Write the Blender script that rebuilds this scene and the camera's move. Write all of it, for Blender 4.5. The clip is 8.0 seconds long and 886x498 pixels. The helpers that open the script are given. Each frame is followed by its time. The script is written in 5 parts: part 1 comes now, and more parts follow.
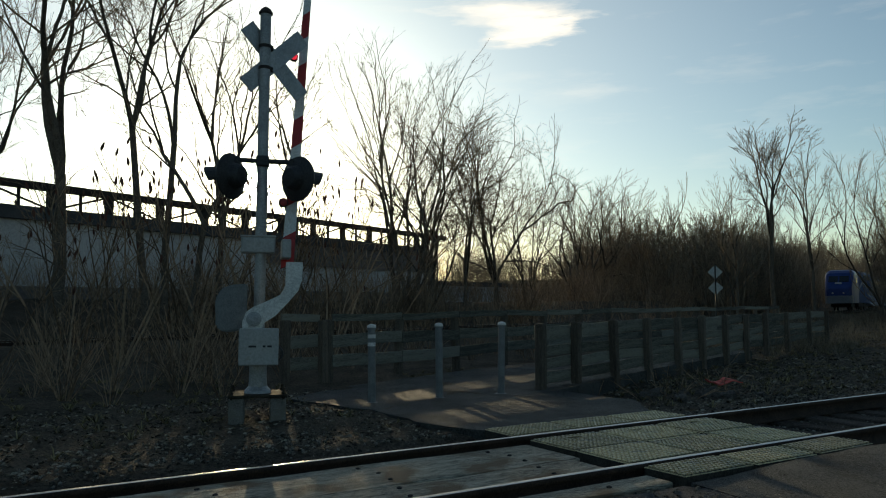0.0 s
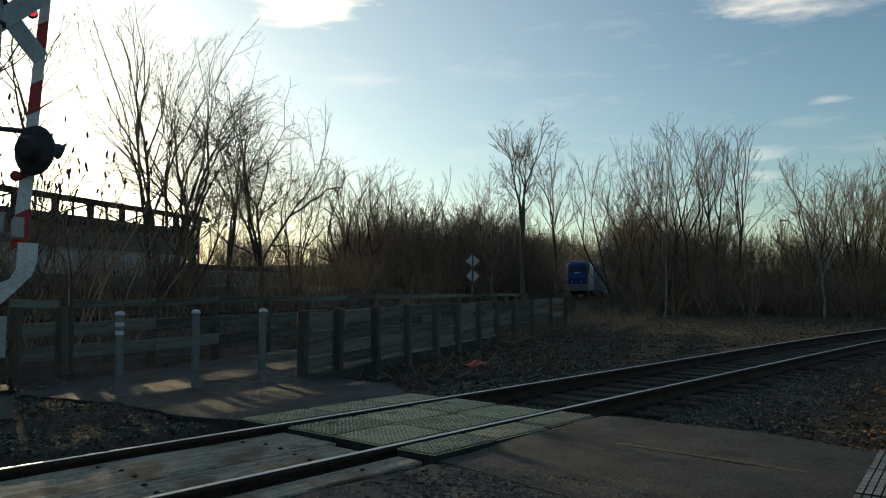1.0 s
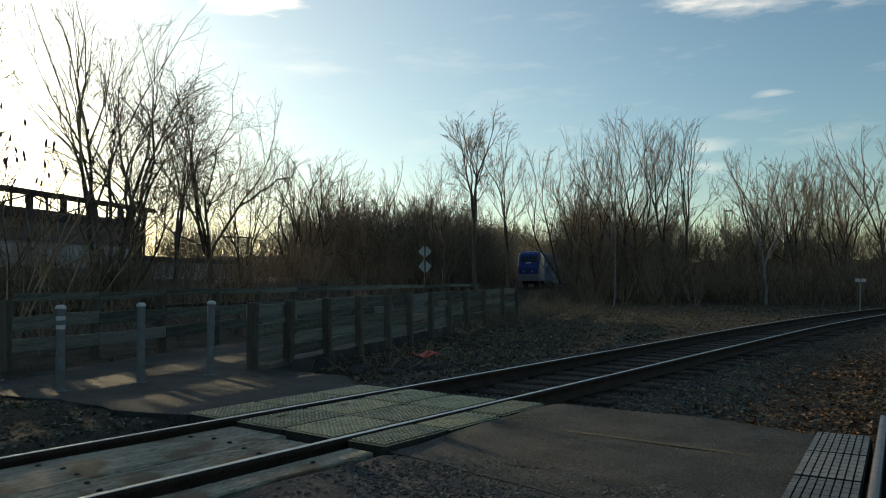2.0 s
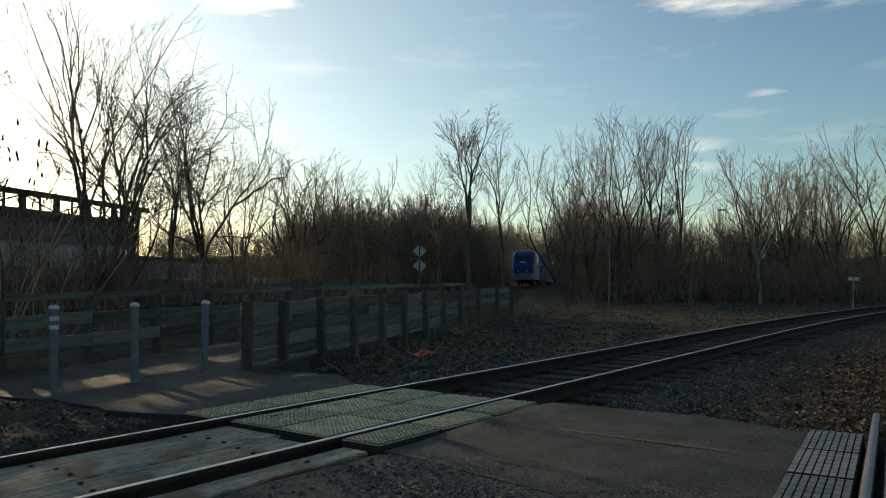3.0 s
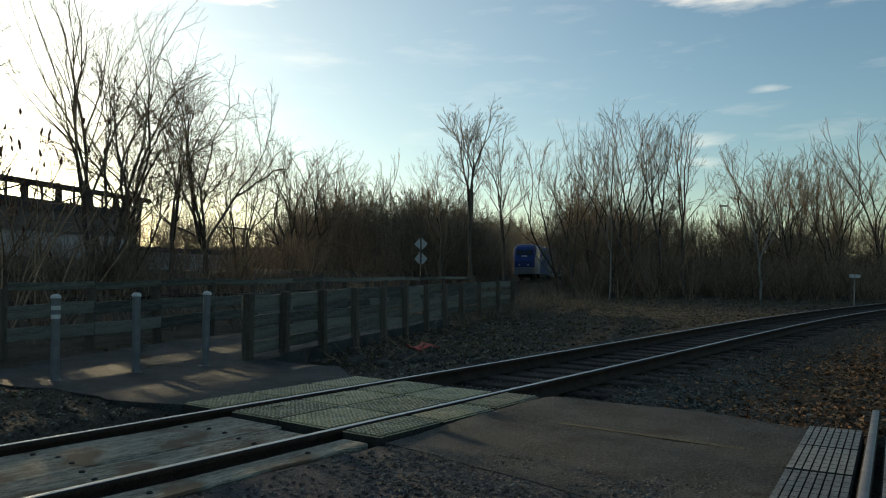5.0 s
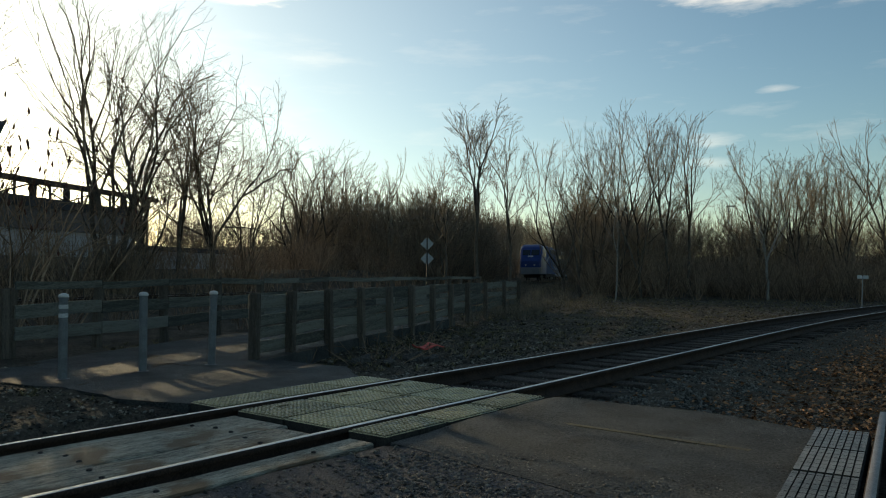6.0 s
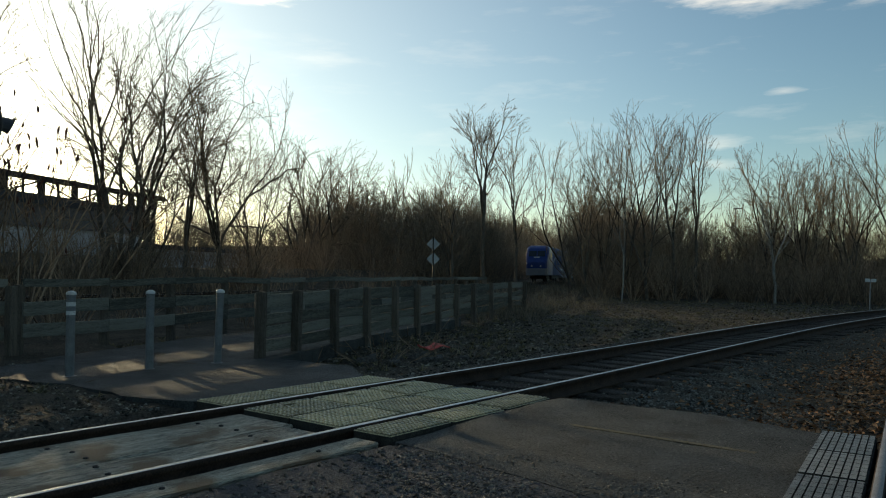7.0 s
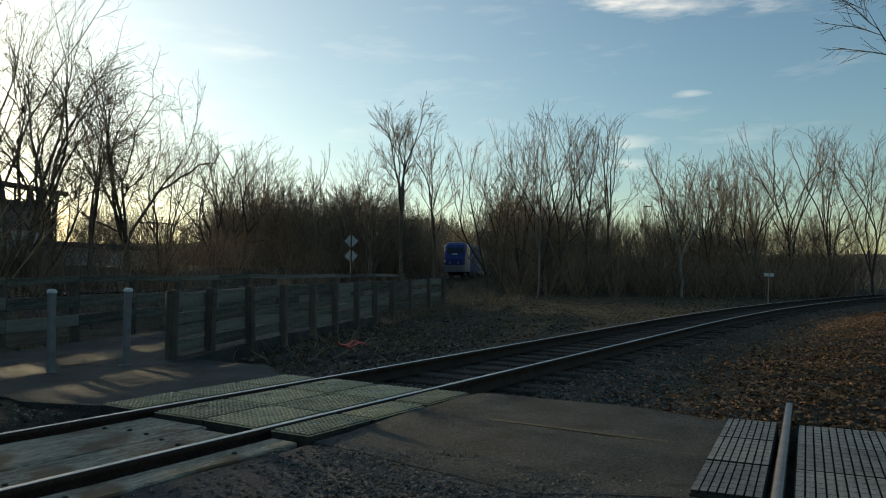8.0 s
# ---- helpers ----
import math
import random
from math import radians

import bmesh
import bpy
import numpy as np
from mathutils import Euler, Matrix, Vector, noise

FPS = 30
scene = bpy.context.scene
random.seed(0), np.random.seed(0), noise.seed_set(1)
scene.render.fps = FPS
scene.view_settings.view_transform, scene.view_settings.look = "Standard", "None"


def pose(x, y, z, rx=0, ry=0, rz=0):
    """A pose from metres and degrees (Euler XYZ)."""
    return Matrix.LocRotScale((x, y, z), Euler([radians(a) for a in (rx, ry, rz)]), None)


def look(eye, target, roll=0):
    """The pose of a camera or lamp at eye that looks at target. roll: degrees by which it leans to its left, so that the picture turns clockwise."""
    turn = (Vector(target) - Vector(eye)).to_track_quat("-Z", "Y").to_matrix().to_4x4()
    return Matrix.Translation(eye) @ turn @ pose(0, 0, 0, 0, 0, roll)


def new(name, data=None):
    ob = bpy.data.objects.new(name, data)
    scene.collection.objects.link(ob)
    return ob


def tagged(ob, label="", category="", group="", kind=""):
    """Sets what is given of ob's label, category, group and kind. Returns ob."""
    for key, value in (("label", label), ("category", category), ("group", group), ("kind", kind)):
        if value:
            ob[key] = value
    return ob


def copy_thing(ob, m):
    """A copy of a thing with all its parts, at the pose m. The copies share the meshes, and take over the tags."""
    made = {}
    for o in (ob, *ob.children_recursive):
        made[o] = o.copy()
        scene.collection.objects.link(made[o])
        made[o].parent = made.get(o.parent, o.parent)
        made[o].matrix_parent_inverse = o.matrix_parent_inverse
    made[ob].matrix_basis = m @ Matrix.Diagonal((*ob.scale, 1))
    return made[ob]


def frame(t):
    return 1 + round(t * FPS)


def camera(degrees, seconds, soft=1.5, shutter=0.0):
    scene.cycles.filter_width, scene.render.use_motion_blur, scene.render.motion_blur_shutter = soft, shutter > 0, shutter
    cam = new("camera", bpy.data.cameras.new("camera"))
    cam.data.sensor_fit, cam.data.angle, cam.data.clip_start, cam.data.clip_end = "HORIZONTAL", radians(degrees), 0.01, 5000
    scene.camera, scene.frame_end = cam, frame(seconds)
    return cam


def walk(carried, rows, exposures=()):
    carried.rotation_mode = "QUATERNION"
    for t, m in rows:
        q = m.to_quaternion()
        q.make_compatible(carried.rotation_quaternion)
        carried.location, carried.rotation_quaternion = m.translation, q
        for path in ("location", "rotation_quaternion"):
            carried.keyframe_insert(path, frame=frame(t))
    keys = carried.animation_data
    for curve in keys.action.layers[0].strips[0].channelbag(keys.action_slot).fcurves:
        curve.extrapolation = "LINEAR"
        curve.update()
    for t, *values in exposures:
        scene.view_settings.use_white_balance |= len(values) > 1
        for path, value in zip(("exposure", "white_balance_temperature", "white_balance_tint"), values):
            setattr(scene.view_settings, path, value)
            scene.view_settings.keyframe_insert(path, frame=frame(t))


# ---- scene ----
cam = camera(61.0, 8.0, soft=1.1)
PATH = [
    (0, (-4.369, -3.825, 1.238), (-3.329, -2.123, 1.39), -0.5),
    (0.5, (-4.368, -3.876, 1.256), (-3.005, -2.419, 1.383), -0.2),
    (1, (-4.363, -3.902, 1.261), (-2.857, -2.591, 1.371), -0.1),
    (1.5, (-4.346, -3.899, 1.26), (-2.773, -2.667, 1.349), -0.1),
    (3, (-4.342, -3.906, 1.257), (-2.746, -2.703, 1.34), -0.6),
    (3.5, (-4.348, -3.907, 1.257), (-2.744, -2.715, 1.336), -0.3),
    (4, (-4.349, -3.907, 1.258), (-2.75, -2.708, 1.331), -0.2),
    (4.5, (-4.349, -3.904, 1.256), (-2.753, -2.701, 1.322), -0.1),
    (6, (-4.352, -3.909, 1.257), (-2.768, -2.69, 1.322), 0.1),
    (6.5, (-4.352, -3.913, 1.257), (-2.782, -2.676, 1.319), -0.0),
    (7, (-4.357, -3.914, 1.255), (-2.783, -2.682, 1.321), 0.5),
    (7.5, (-4.355, -3.896, 1.253), (-2.745, -2.712, 1.321), 0.9),
    (8, (-4.336, -3.88, 1.249), (-2.637, -2.826, 1.308), 0.2),
]
EXPOSURES = [(0.0, -0.2, 6600, 0), (0.5, -0.12, 6620, 0), (1.0, -0.03, 6650, 0), (1.5, 0.08, 6650, 0), (8.0, 0.08, 6650, 0)]
walk(cam, [(t, look(eye, target, roll)) for t, eye, target, roll in PATH], EXPOSURES)
SKY, SUN = 0.14, 3.7
GLOW_WIDE, GLOW_MID, GLOW_DISC = 3.0, 9.0, 3000.0
CLOUD = (11.0, 9.5, 8.5, 1)

# ---------- daylight ----------
SUN_AZ, SUN_EL = radians(72.75), radians(9.18)
SUN_DIR = Vector((math.cos(SUN_AZ) * math.cos(SUN_EL), math.sin(SUN_AZ) * math.cos(SUN_EL), math.sin(SUN_EL)))
world = bpy.data.worlds.new("evening_sky")
scene.world = world
world.use_nodes = True
wn, wl = world.node_tree.nodes, world.node_tree.links
wn.clear()


def wnode(kind, **values):
    n = wn.new(kind)
    for k, v in values.items():
        n.inputs[int(k[1:])].default_value = v
    return n


def wmath(op, a, b=None, clamp=False):
    n = wn.new("ShaderNodeMath")
    n.operation, n.use_clamp = op, clamp
    for i, v in enumerate((a, b)):
        if v is None:
            continue
        if isinstance(v, (int, float)):
            n.inputs[i].default_value = v
        else:
            wl.new(v, n.inputs[i])
    return n.outputs[0]


sky = wn.new("ShaderNodeTexSky")
sky.sky_type, sky.sun_disc = "NISHITA", False
sky.sun_elevation, sky.sun_rotation = SUN_EL, radians(90) - SUN_AZ
sky.altitude, sky.air_density, sky.dust_density, sky.ozone_density = 20, 1.0, 0.5, 2.2
coord = wn.new("ShaderNodeTexCoord")


def toward(direction):
    n = wn.new("ShaderNodeVectorMath")
    n.operation = "DOT_PRODUCT"
    wl.new(coord.outputs["Generated"], n.inputs[0])
    n.inputs[1].default_value = direction
    return n.outputs["Value"]


# thin streaky cloud, denser in a few banks
stretch = wn.new("ShaderNodeMapping")
stretch.inputs["Scale"].default_value = (3.0, 3.0, 16.0)
wl.new(coord.outputs["Generated"], stretch.inputs[0])
puffs = wn.new("ShaderNodeTexNoise")
puffs.inputs["Scale"].default_value, puffs.inputs["Detail"].default_value, puffs.inputs["Roughness"].default_value = 2.6, 8, 0.6
wl.new(stretch.outputs[0], puffs.inputs["Vector"])
cloud = wmath("MULTIPLY", wmath("SUBTRACT", puffs.outputs[0], 0.54, True), 0.5)
for direction, size, amount in (((0.556, 0.747, 0.365), 0.17, 1.0), ((0.595, 0.727, 0.342), 0.10, 1.0), ((0.911, 0.239, 0.336), 0.19, 0.5), ((0.895, 0.290, 0.339), 0.13, 0.4),
                                ((0.948, 0.228, 0.221), 0.04, 0.3), ((0.940, 0.297, 0.167), 0.07, 0.35), ((0.943, 0.303, 0.137), 0.06, 0.3), ((0.636, 0.724, 0.268), 0.10, 0.12), ((0.578, 0.740, 0.345), 0.12, 0.9)):
    away = wn.new("ShaderNodeVectorMath")
    away.operation = "SUBTRACT"
    wl.new(coord.outputs["Generated"], away.inputs[0])
    away.inputs[1].default_value = Vector(direction).normalized()
    flat = wn.new("ShaderNodeVectorMath")
    flat.operation = "MULTIPLY"
    wl.new(away.outputs[0], flat.inputs[0])
    flat.inputs[1].default_value = (1.0, 1.0, 3.6)
    far = wn.new("ShaderNodeVectorMath")
    far.operation = "LENGTH"
    wl.new(flat.outputs[0], far.inputs[0])
    near = wmath("SUBTRACT", 1.0, wmath("DIVIDE", far.outputs["Value"], size), True)
    bank = wmath("MULTIPLY", wmath("ADD", wmath("MULTIPLY", near, 1.3), wmath("SUBTRACT", wmath("MULTIPLY", puffs.outputs[0], 2.4), 1.75), True), amount, True)
    cloud = wmath("ADD", cloud, bank, True)
# glare of the low sun in the haze
glow = toward(SUN_DIR)
wide = wmath("MULTIPLY", wmath("POWER", wmath("MAXIMUM", glow, 0.0), 5.0), GLOW_WIDE)
mid = wmath("MULTIPLY", wmath("POWER", wmath("MAXIMUM", glow, 0.0), 60.0), GLOW_MID)
disc = wmath("MULTIPLY", wmath("POWER", wmath("MAXIMUM", glow, 0.0), 14000.0), GLOW_DISC)
haze = wn.new("ShaderNodeMixRGB")
haze.blend_type = "ADD"
haze.inputs["Fac"].default_value = 1.0
wl.new(sky.outputs[0], haze.inputs["Color1"])
warm = wn.new("ShaderNodeMixRGB")
warm.blend_type = "MULTIPLY"
warm.inputs["Fac"].default_value = 1.0
warm.inputs["Color2"].default_value = (1.0, 0.93, 0.78, 1)
wl.new(wmath("ADD", wide, wmath("ADD", mid, disc)), warm.inputs["Color1"])
wl.new(warm.outputs[0], haze.inputs["Color2"])
clouded = wn.new("ShaderNodeMixRGB")
clouded.inputs["Color2"].default_value = CLOUD
wl.new(cloud, clouded.inputs["Fac"])
wl.new(haze.outputs[0], clouded.inputs["Color1"])
back = wn.new("ShaderNodeBackground")
back.inputs["Strength"].default_value = SKY
wl.new(clouded.outputs[0], back.inputs[0])
wl.new(back.outputs[0], wn.new("ShaderNodeOutputWorld").inputs[0])

sun_data = bpy.data.lights.new("sun", "SUN")
sun_data.energy, sun_data.angle, sun_data.color = SUN, radians(0.6), (1.0, 0.76, 0.48)
sun = new("sun", sun_data)
sun.matrix_world = look((0, 0, 40), Vector((0, 0, 40)) - SUN_DIR)

# ---------- materials ----------


def material(name, low, high, rough=0.8, scale=8.0, fine=60.0, bump=0.3, metal=0.0, island=0.0, per_object=0.0, stretch=(1, 1, 1), spots=None, depth=0.02, spec=0.3):
    """A surface that varies at two scales between two colours, with a fine relief."""
    m = bpy.data.materials.new(name)
    m.use_nodes = True
    n, l = m.node_tree.nodes, m.node_tree.links
    b = n["Principled BSDF"]
    tc = n.new("ShaderNodeTexCoord")
    mp = n.new("ShaderNodeMapping")
    mp.inputs["Scale"].default_value = stretch
    l.new(tc.outputs["Object"], mp.inputs[0])
    big, small = n.new("ShaderNodeTexNoise"), n.new("ShaderNodeTexNoise")
    for t, s, d in ((big, scale, 5), (small, fine, 4)):
        t.inputs["Scale"].default_value, t.inputs["Detail"].default_value, t.inputs["Roughness"].default_value = s, d, 0.65
        l.new(mp.outputs[0], t.inputs["Vector"])
    mix = n.new("ShaderNodeMath")
    mix.operation = "MULTIPLY_ADD"
    l.new(small.outputs[0], mix.inputs[0])
    mix.inputs[1].default_value = 2.0
    half = n.new("ShaderNodeMath")
    half.operation = "MULTIPLY_ADD"
    l.new(big.outputs[0], half.inputs[0])
    half.inputs[1].default_value, half.inputs[2].default_value = 1.3, -1.15
    l.new(half.outputs[0], mix.inputs[2])
    value = mix.outputs[0]
    for source, amount in (("island", island), ("object", per_object)):
        if amount:
            r = n.new("ShaderNodeNewGeometry").outputs["Random Per Island"] if source == "island" else n.new("ShaderNodeObjectInfo").outputs["Random"]
            a = n.new("ShaderNodeMath")
            a.operation = "MULTIPLY_ADD"
            l.new(r, a.inputs[0])
            a.inputs[1].default_value = amount
            s = n.new("ShaderNodeMath")
            s.operation = "SUBTRACT"
            l.new(value, s.inputs[0])
            s.inputs[1].default_value = amount / 2
            l.new(s.outputs[0], a.inputs[2])
            value = a.outputs[0]
    ramp = n.new("ShaderNodeValToRGB")
    ramp.color_ramp.elements[0].position, ramp.color_ramp.elements[1].position = 0.15, 0.85
    ramp.color_ramp.elements[0].color, ramp.color_ramp.elements[1].color = (*low, 1), (*high, 1)
    l.new(value, ramp.inputs[0])
    colour = ramp.outputs[0]
    if spots:
        tint, size, edge = spots
        s = n.new("ShaderNodeTexNoise")
        s.inputs["Scale"].default_value, s.inputs["Detail"].default_value = size, 6
        l.new(tc.outputs["Object"], s.inputs["Vector"])
        k = n.new("ShaderNodeMapRange")
        k.inputs["From Min"].default_value, k.inputs["From Max"].default_value = edge, edge + 0.1
        l.new(s.outputs[0], k.inputs[0])
        over = n.new("ShaderNodeMixRGB")
        over.inputs["Color2"].default_value = (*tint, 1)
        l.new(k.outputs[0], over.inputs["Fac"])
        l.new(colour, over.inputs["Color1"])
        colour = over.outputs[0]
    l.new(colour, b.inputs["Base Color"])
    b.inputs["Roughness"].default_value, b.inputs["Metallic"].default_value = rough, metal
    b.inputs["Specular IOR Level"].default_value = spec
    if bump:
        bp = n.new("ShaderNodeBump")
        bp.inputs["Strength"].default_value, bp.inputs["Distance"].default_value = bump, depth
        l.new(mix.outputs[0], bp.inputs["Height"])
        l.new(bp.outputs[0], b.inputs["Normal"])
    return m


EARTH = material("earth", (0.026, 0.022, 0.016), (0.12, 0.10, 0.075), 0.95, 0.9, 26, 0.9, spots=((0.08, 0.058, 0.04), 3.5, 0.6), depth=0.04, spec=0.1)
BALLAST = material("ballast", (0.03, 0.028, 0.024), (0.25, 0.235, 0.20), 0.9, 14, 60, 0.8, island=0.9, spec=0.15)
ASPHALT = material("asphalt", (0.011, 0.0115, 0.011), (0.080, 0.083, 0.078), 0.78, 1.4, 48, 1.0, spots=((0.028, 0.026, 0.023), 2.2, 0.58), depth=0.014, spec=0.22)
APRON = material("crumbled_asphalt", (0.012, 0.014, 0.017), (0.075, 0.08, 0.092), 0.8, 2.5, 42, 1.0, spots=((0.03, 0.027, 0.023), 2.2, 0.56), depth=0.02, spec=0.2)
YELLOW = material("worn_yellow_paint", (0.03, 0.028, 0.021), (0.13, 0.105, 0.05), 0.8, 9, 90, 0.2, depth=0.004)
RUST = material("rusty_rail_steel", (0.014, 0.011, 0.009), (0.055, 0.036, 0.026), 0.8, 6, 70, 0.4, depth=0.003, spec=0.15)
SHINE = material("polished_rail_head", (0.32, 0.31, 0.3), (0.55, 0.54, 0.52), 0.38, 5, 90, 0.1, metal=1.0, stretch=(0.3, 4, 1), depth=0.002)
DULL = material("dull_rail_head", (0.16, 0.14, 0.13), (0.34, 0.31, 0.29), 0.5, 5, 90, 0.2, metal=0.7, depth=0.002)
TIE = material("creosoted_tie", (0.03, 0.025, 0.02), (0.12, 0.10, 0.085), 0.9, 3, 40, 0.7, stretch=(6, 1, 1), per_object=0.3, spec=0.1)
PANEL = material("crossing_composite", (0.16, 0.132, 0.07), (0.56, 0.46, 0.245), 0.33, 3, 50, 0.5, spots=((0.17, 0.17, 0.14), 2.6, 0.55), per_object=0.45, depth=0.004)
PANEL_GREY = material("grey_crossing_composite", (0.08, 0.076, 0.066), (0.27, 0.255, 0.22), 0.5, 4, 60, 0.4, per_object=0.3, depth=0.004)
# near-black colours that put shade into the panel grooves and down the sides
PANEL_GAP = material("shade_dark_matt", (0.016, 0.014, 0.011), (0.05, 0.045, 0.034), 0.85, 5, 60, 0.3, spec=0.05)
PANEL_SIDE = material("panel_side_shade", (0.02, 0.019, 0.016), (0.055, 0.051, 0.044), 0.8, 5, 60, 0.3, spec=0.08)
PLANK = material("weathered_timber", (0.045, 0.038, 0.027), (0.46, 0.415, 0.32), 0.75, 1.6, 16, 1.0, stretch=(0.9, 7, 7), spots=((0.15, 0.10, 0.058), 2.1, 0.52), per_object=0.2, depth=0.008, spec=0.25)
IRON = material("dark_iron", (0.015, 0.013, 0.012), (0.05, 0.04, 0.035), 0.7, 20, 90, 0.3, spec=0.2)
FENCE = material("grey_fence_board", (0.05, 0.049, 0.04), (0.20, 0.193, 0.16), 0.85, 2, 30, 0.8, stretch=(0.5, 6, 6), per_object=0.6, depth=0.005, spec=0.15)
POST = material("brown_fence_post", (0.05, 0.042, 0.034), (0.16, 0.135, 0.108), 0.85, 3, 40, 0.8, stretch=(6, 6, 0.6), per_object=0.3, depth=0.005, spec=0.1)
STEEL = material("galvanised_steel", (0.17, 0.175, 0.18), (0.32, 0.325, 0.33), 0.5, 5, 60, 0.15, metal=0.35, depth=0.003)
BOLLARD = material("grey_bollard_paint", (0.08, 0.085, 0.088), (0.17, 0.178, 0.18), 0.55, 6, 80, 0.2, depth=0.002)
WHITE = material("dirty_white_paint", (0.34, 0.34, 0.33), (0.6, 0.6, 0.58), 0.5, 3, 60, 0.12, spots=((0.4, 0.37, 0.33), 6, 0.62), depth=0.002)
BARK = material("bark", (0.045, 0.036, 0.028), (0.15, 0.125, 0.1), 0.95, 3, 24, 0.6, island=0.5, spec=0.08)
TWIG = material("twigs", (0.11, 0.084, 0.06), (0.34, 0.26, 0.18), 0.95, 0.5, 6, 0.0, island=0.6, spec=0.08)
PALE = material("pale_bark", (0.12, 0.11, 0.095), (0.34, 0.31, 0.27), 0.9, 4, 30, 0.4, stretch=(1, 1, 3))
BRUSH = material("brush_stems", (0.10, 0.072, 0.05), (0.34, 0.245, 0.165), 0.95, 0.4, 6, 0.0, island=0.8, spec=0.08)
CONE = material("sumac_cone", (0.05, 0.025, 0.018), (0.14, 0.06, 0.04), 0.95, 20, 90, 0.6, island=0.4)
LEAF = material("dead_leaf", (0.07, 0.036, 0.018), (0.46, 0.245, 0.12), 0.85, 6, 40, 0.2, island=1.2, spec=0.2)
STRAW = material("dead_weed_stalks", (0.06, 0.05, 0.036), (0.26, 0.22, 0.16), 0.9, 1, 20, 0.0, island=0.8, spec=0.1)
GREY_LEAF = material("grey_brown_litter", (0.035, 0.03, 0.024), (0.27, 0.24, 0.19), 0.9, 6, 40, 0.2, island=1.3, spec=0.15)
GRASS = material("dry_grass", (0.05, 0.045, 0.02), (0.24, 0.2, 0.1), 0.9, 1, 20, 0.0, island=0.9, spec=0.1)
WALL = material("pale_metal_cladding", (0.36, 0.355, 0.36), (0.54, 0.53, 0.53), 0.55, 0.3, 8, 0.1)
WALL_BAND = material("brown_grey_wall_band", (0.10, 0.09, 0.085), (0.19, 0.17, 0.16), 0.7, 0.4, 9, 0.1)
ROOF = material("dark_roofing", (0.04, 0.042, 0.045), (0.1, 0.1, 0.105), 0.8, 1, 20, 0.2, spec=0.1)
STONE = material("field_stone", (0.05, 0.045, 0.04), (0.19, 0.17, 0.15), 0.9, 7, 50, 0.8, island=0.5, spec=0.2)

# ---------- building blocks ----------


def mesh_object(name, verts, faces, mats, index=None):
    """One mesh from arrays of places and equal-sized faces."""
    verts, faces = np.asarray(verts, np.float32), np.asarray(faces, np.int32)
    me = bpy.data.meshes.new(name)
    k = faces.shape[1]
    me.vertices.add(len(verts))
    me.vertices.foreach_set("co", verts.ravel())
    me.loops.add(faces.size)
    me.loops.foreach_set("vertex_index", faces.ravel())
    me.polygons.add(len(faces))
    me.polygons.foreach_set("loop_start", np.arange(0, faces.size, k, dtype=np.int32))
    for m in mats if isinstance(mats, (list, tuple)) else (mats,):
        me.materials.append(m)
    if index is not None:
        me.polygons.foreach_set("material_index", np.asarray(index, np.int32))
    me.update(calc_edges=True)
    return me


def part(name, bm, mat, parent=None, label="", smooth=False):
    """Links a bmesh as one mesh object, under a thing or a part."""
    me = bpy.data.meshes.new(name)
    bmesh.ops.recalc_face_normals(bm, faces=bm.faces)
    bm.to_mesh(me)
    bm.free()
    me.materials.append(mat)
    if smooth:
        me.polygons.foreach_set("use_smooth", [True] * len(me.polygons))
    ob = new(name, me)
    if parent:
        ob.parent = parent
    if label:
        ob["label"] = label
    return ob


def thing(name, label, category, m=None, group="", kind=""):
    ob = new(name)
    ob.empty_display_size = 0.2
    if m is not None:
        ob.matrix_world = m
    return tagged(ob, label, category, group, kind)


def box(bm, size, at=(0, 0, 0), rot=(0, 0, 0), bevel=0.0, taper=None):
    """A box with its middle at a place, bevelled."""
    r = bmesh.ops.create_cube(bm, size=1.0, matrix=pose(*at, *rot) @ Matrix.Diagonal((*size, 1)))
    if bevel:
        edges = {e for v in r["verts"] for e in v.link_edges}
        bmesh.ops.bevel(bm, geom=list(edges), offset=bevel, segments=1, affect="EDGES", profile=0.5)
    return bm


def tube(bm, a, b, r0, r1=None, sides=16):
    """A rod between two places."""
    a, b = Vector(a), Vector(b)
    d = b - a
    m = Matrix.Translation((a + b) / 2) @ d.to_track_quat("Z", "Y").to_matrix().to_4x4()
    bmesh.ops.create_cone(bm, cap_ends=True, segments=sides, radius1=r0, radius2=r0 if r1 is None else r1, depth=d.length, matrix=m)
    return bm


def turned(bm, profile, sides=16, m=Matrix()):
    """A body of revolution about z from (radius, height) pairs."""
    rings = []
    for r, z in profile:
        rings.append([bm.verts.new(m @ Vector((r * math.cos(2 * math.pi * i / sides), r * math.sin(2 * math.pi * i / sides), z))) for i in range(sides)])
    for p, q in zip(rings, rings[1:]):
        for i in range(sides):
            bm.faces.new((p[i], p[(i + 1) % sides], q[(i + 1) % sides], q[i]))
    bm.faces.new(rings[0][::-1])
    bm.faces.new(rings[-1])
    return bm


def plate(bm, outline, thick, m=Matrix()):
    """A flat outline in x and z, thick along y."""
    front = [bm.verts.new(m @ Vector((x, -thick / 2, z))) for x, z in outline]
    rear = [bm.verts.new(m @ Vector((x, thick / 2, z))) for x, z in outline]
    bm.faces.new(front)
    bm.faces.new(rear[::-1])
    for i in range(len(outline)):
        j = (i + 1) % len(outline)
        bm.faces.new((front[j], front[i], rear[i], rear[j]))
    return bm


def along(origin, degrees, s, off=0.0, z=0.0):
    """A place s along and off to the left of a line in the plan."""
    c, w = math.cos(radians(degrees)), math.sin(radians(degrees))
    return Vector((origin[0] + c * s - w * off, origin[1] + w * s + c * off, z))


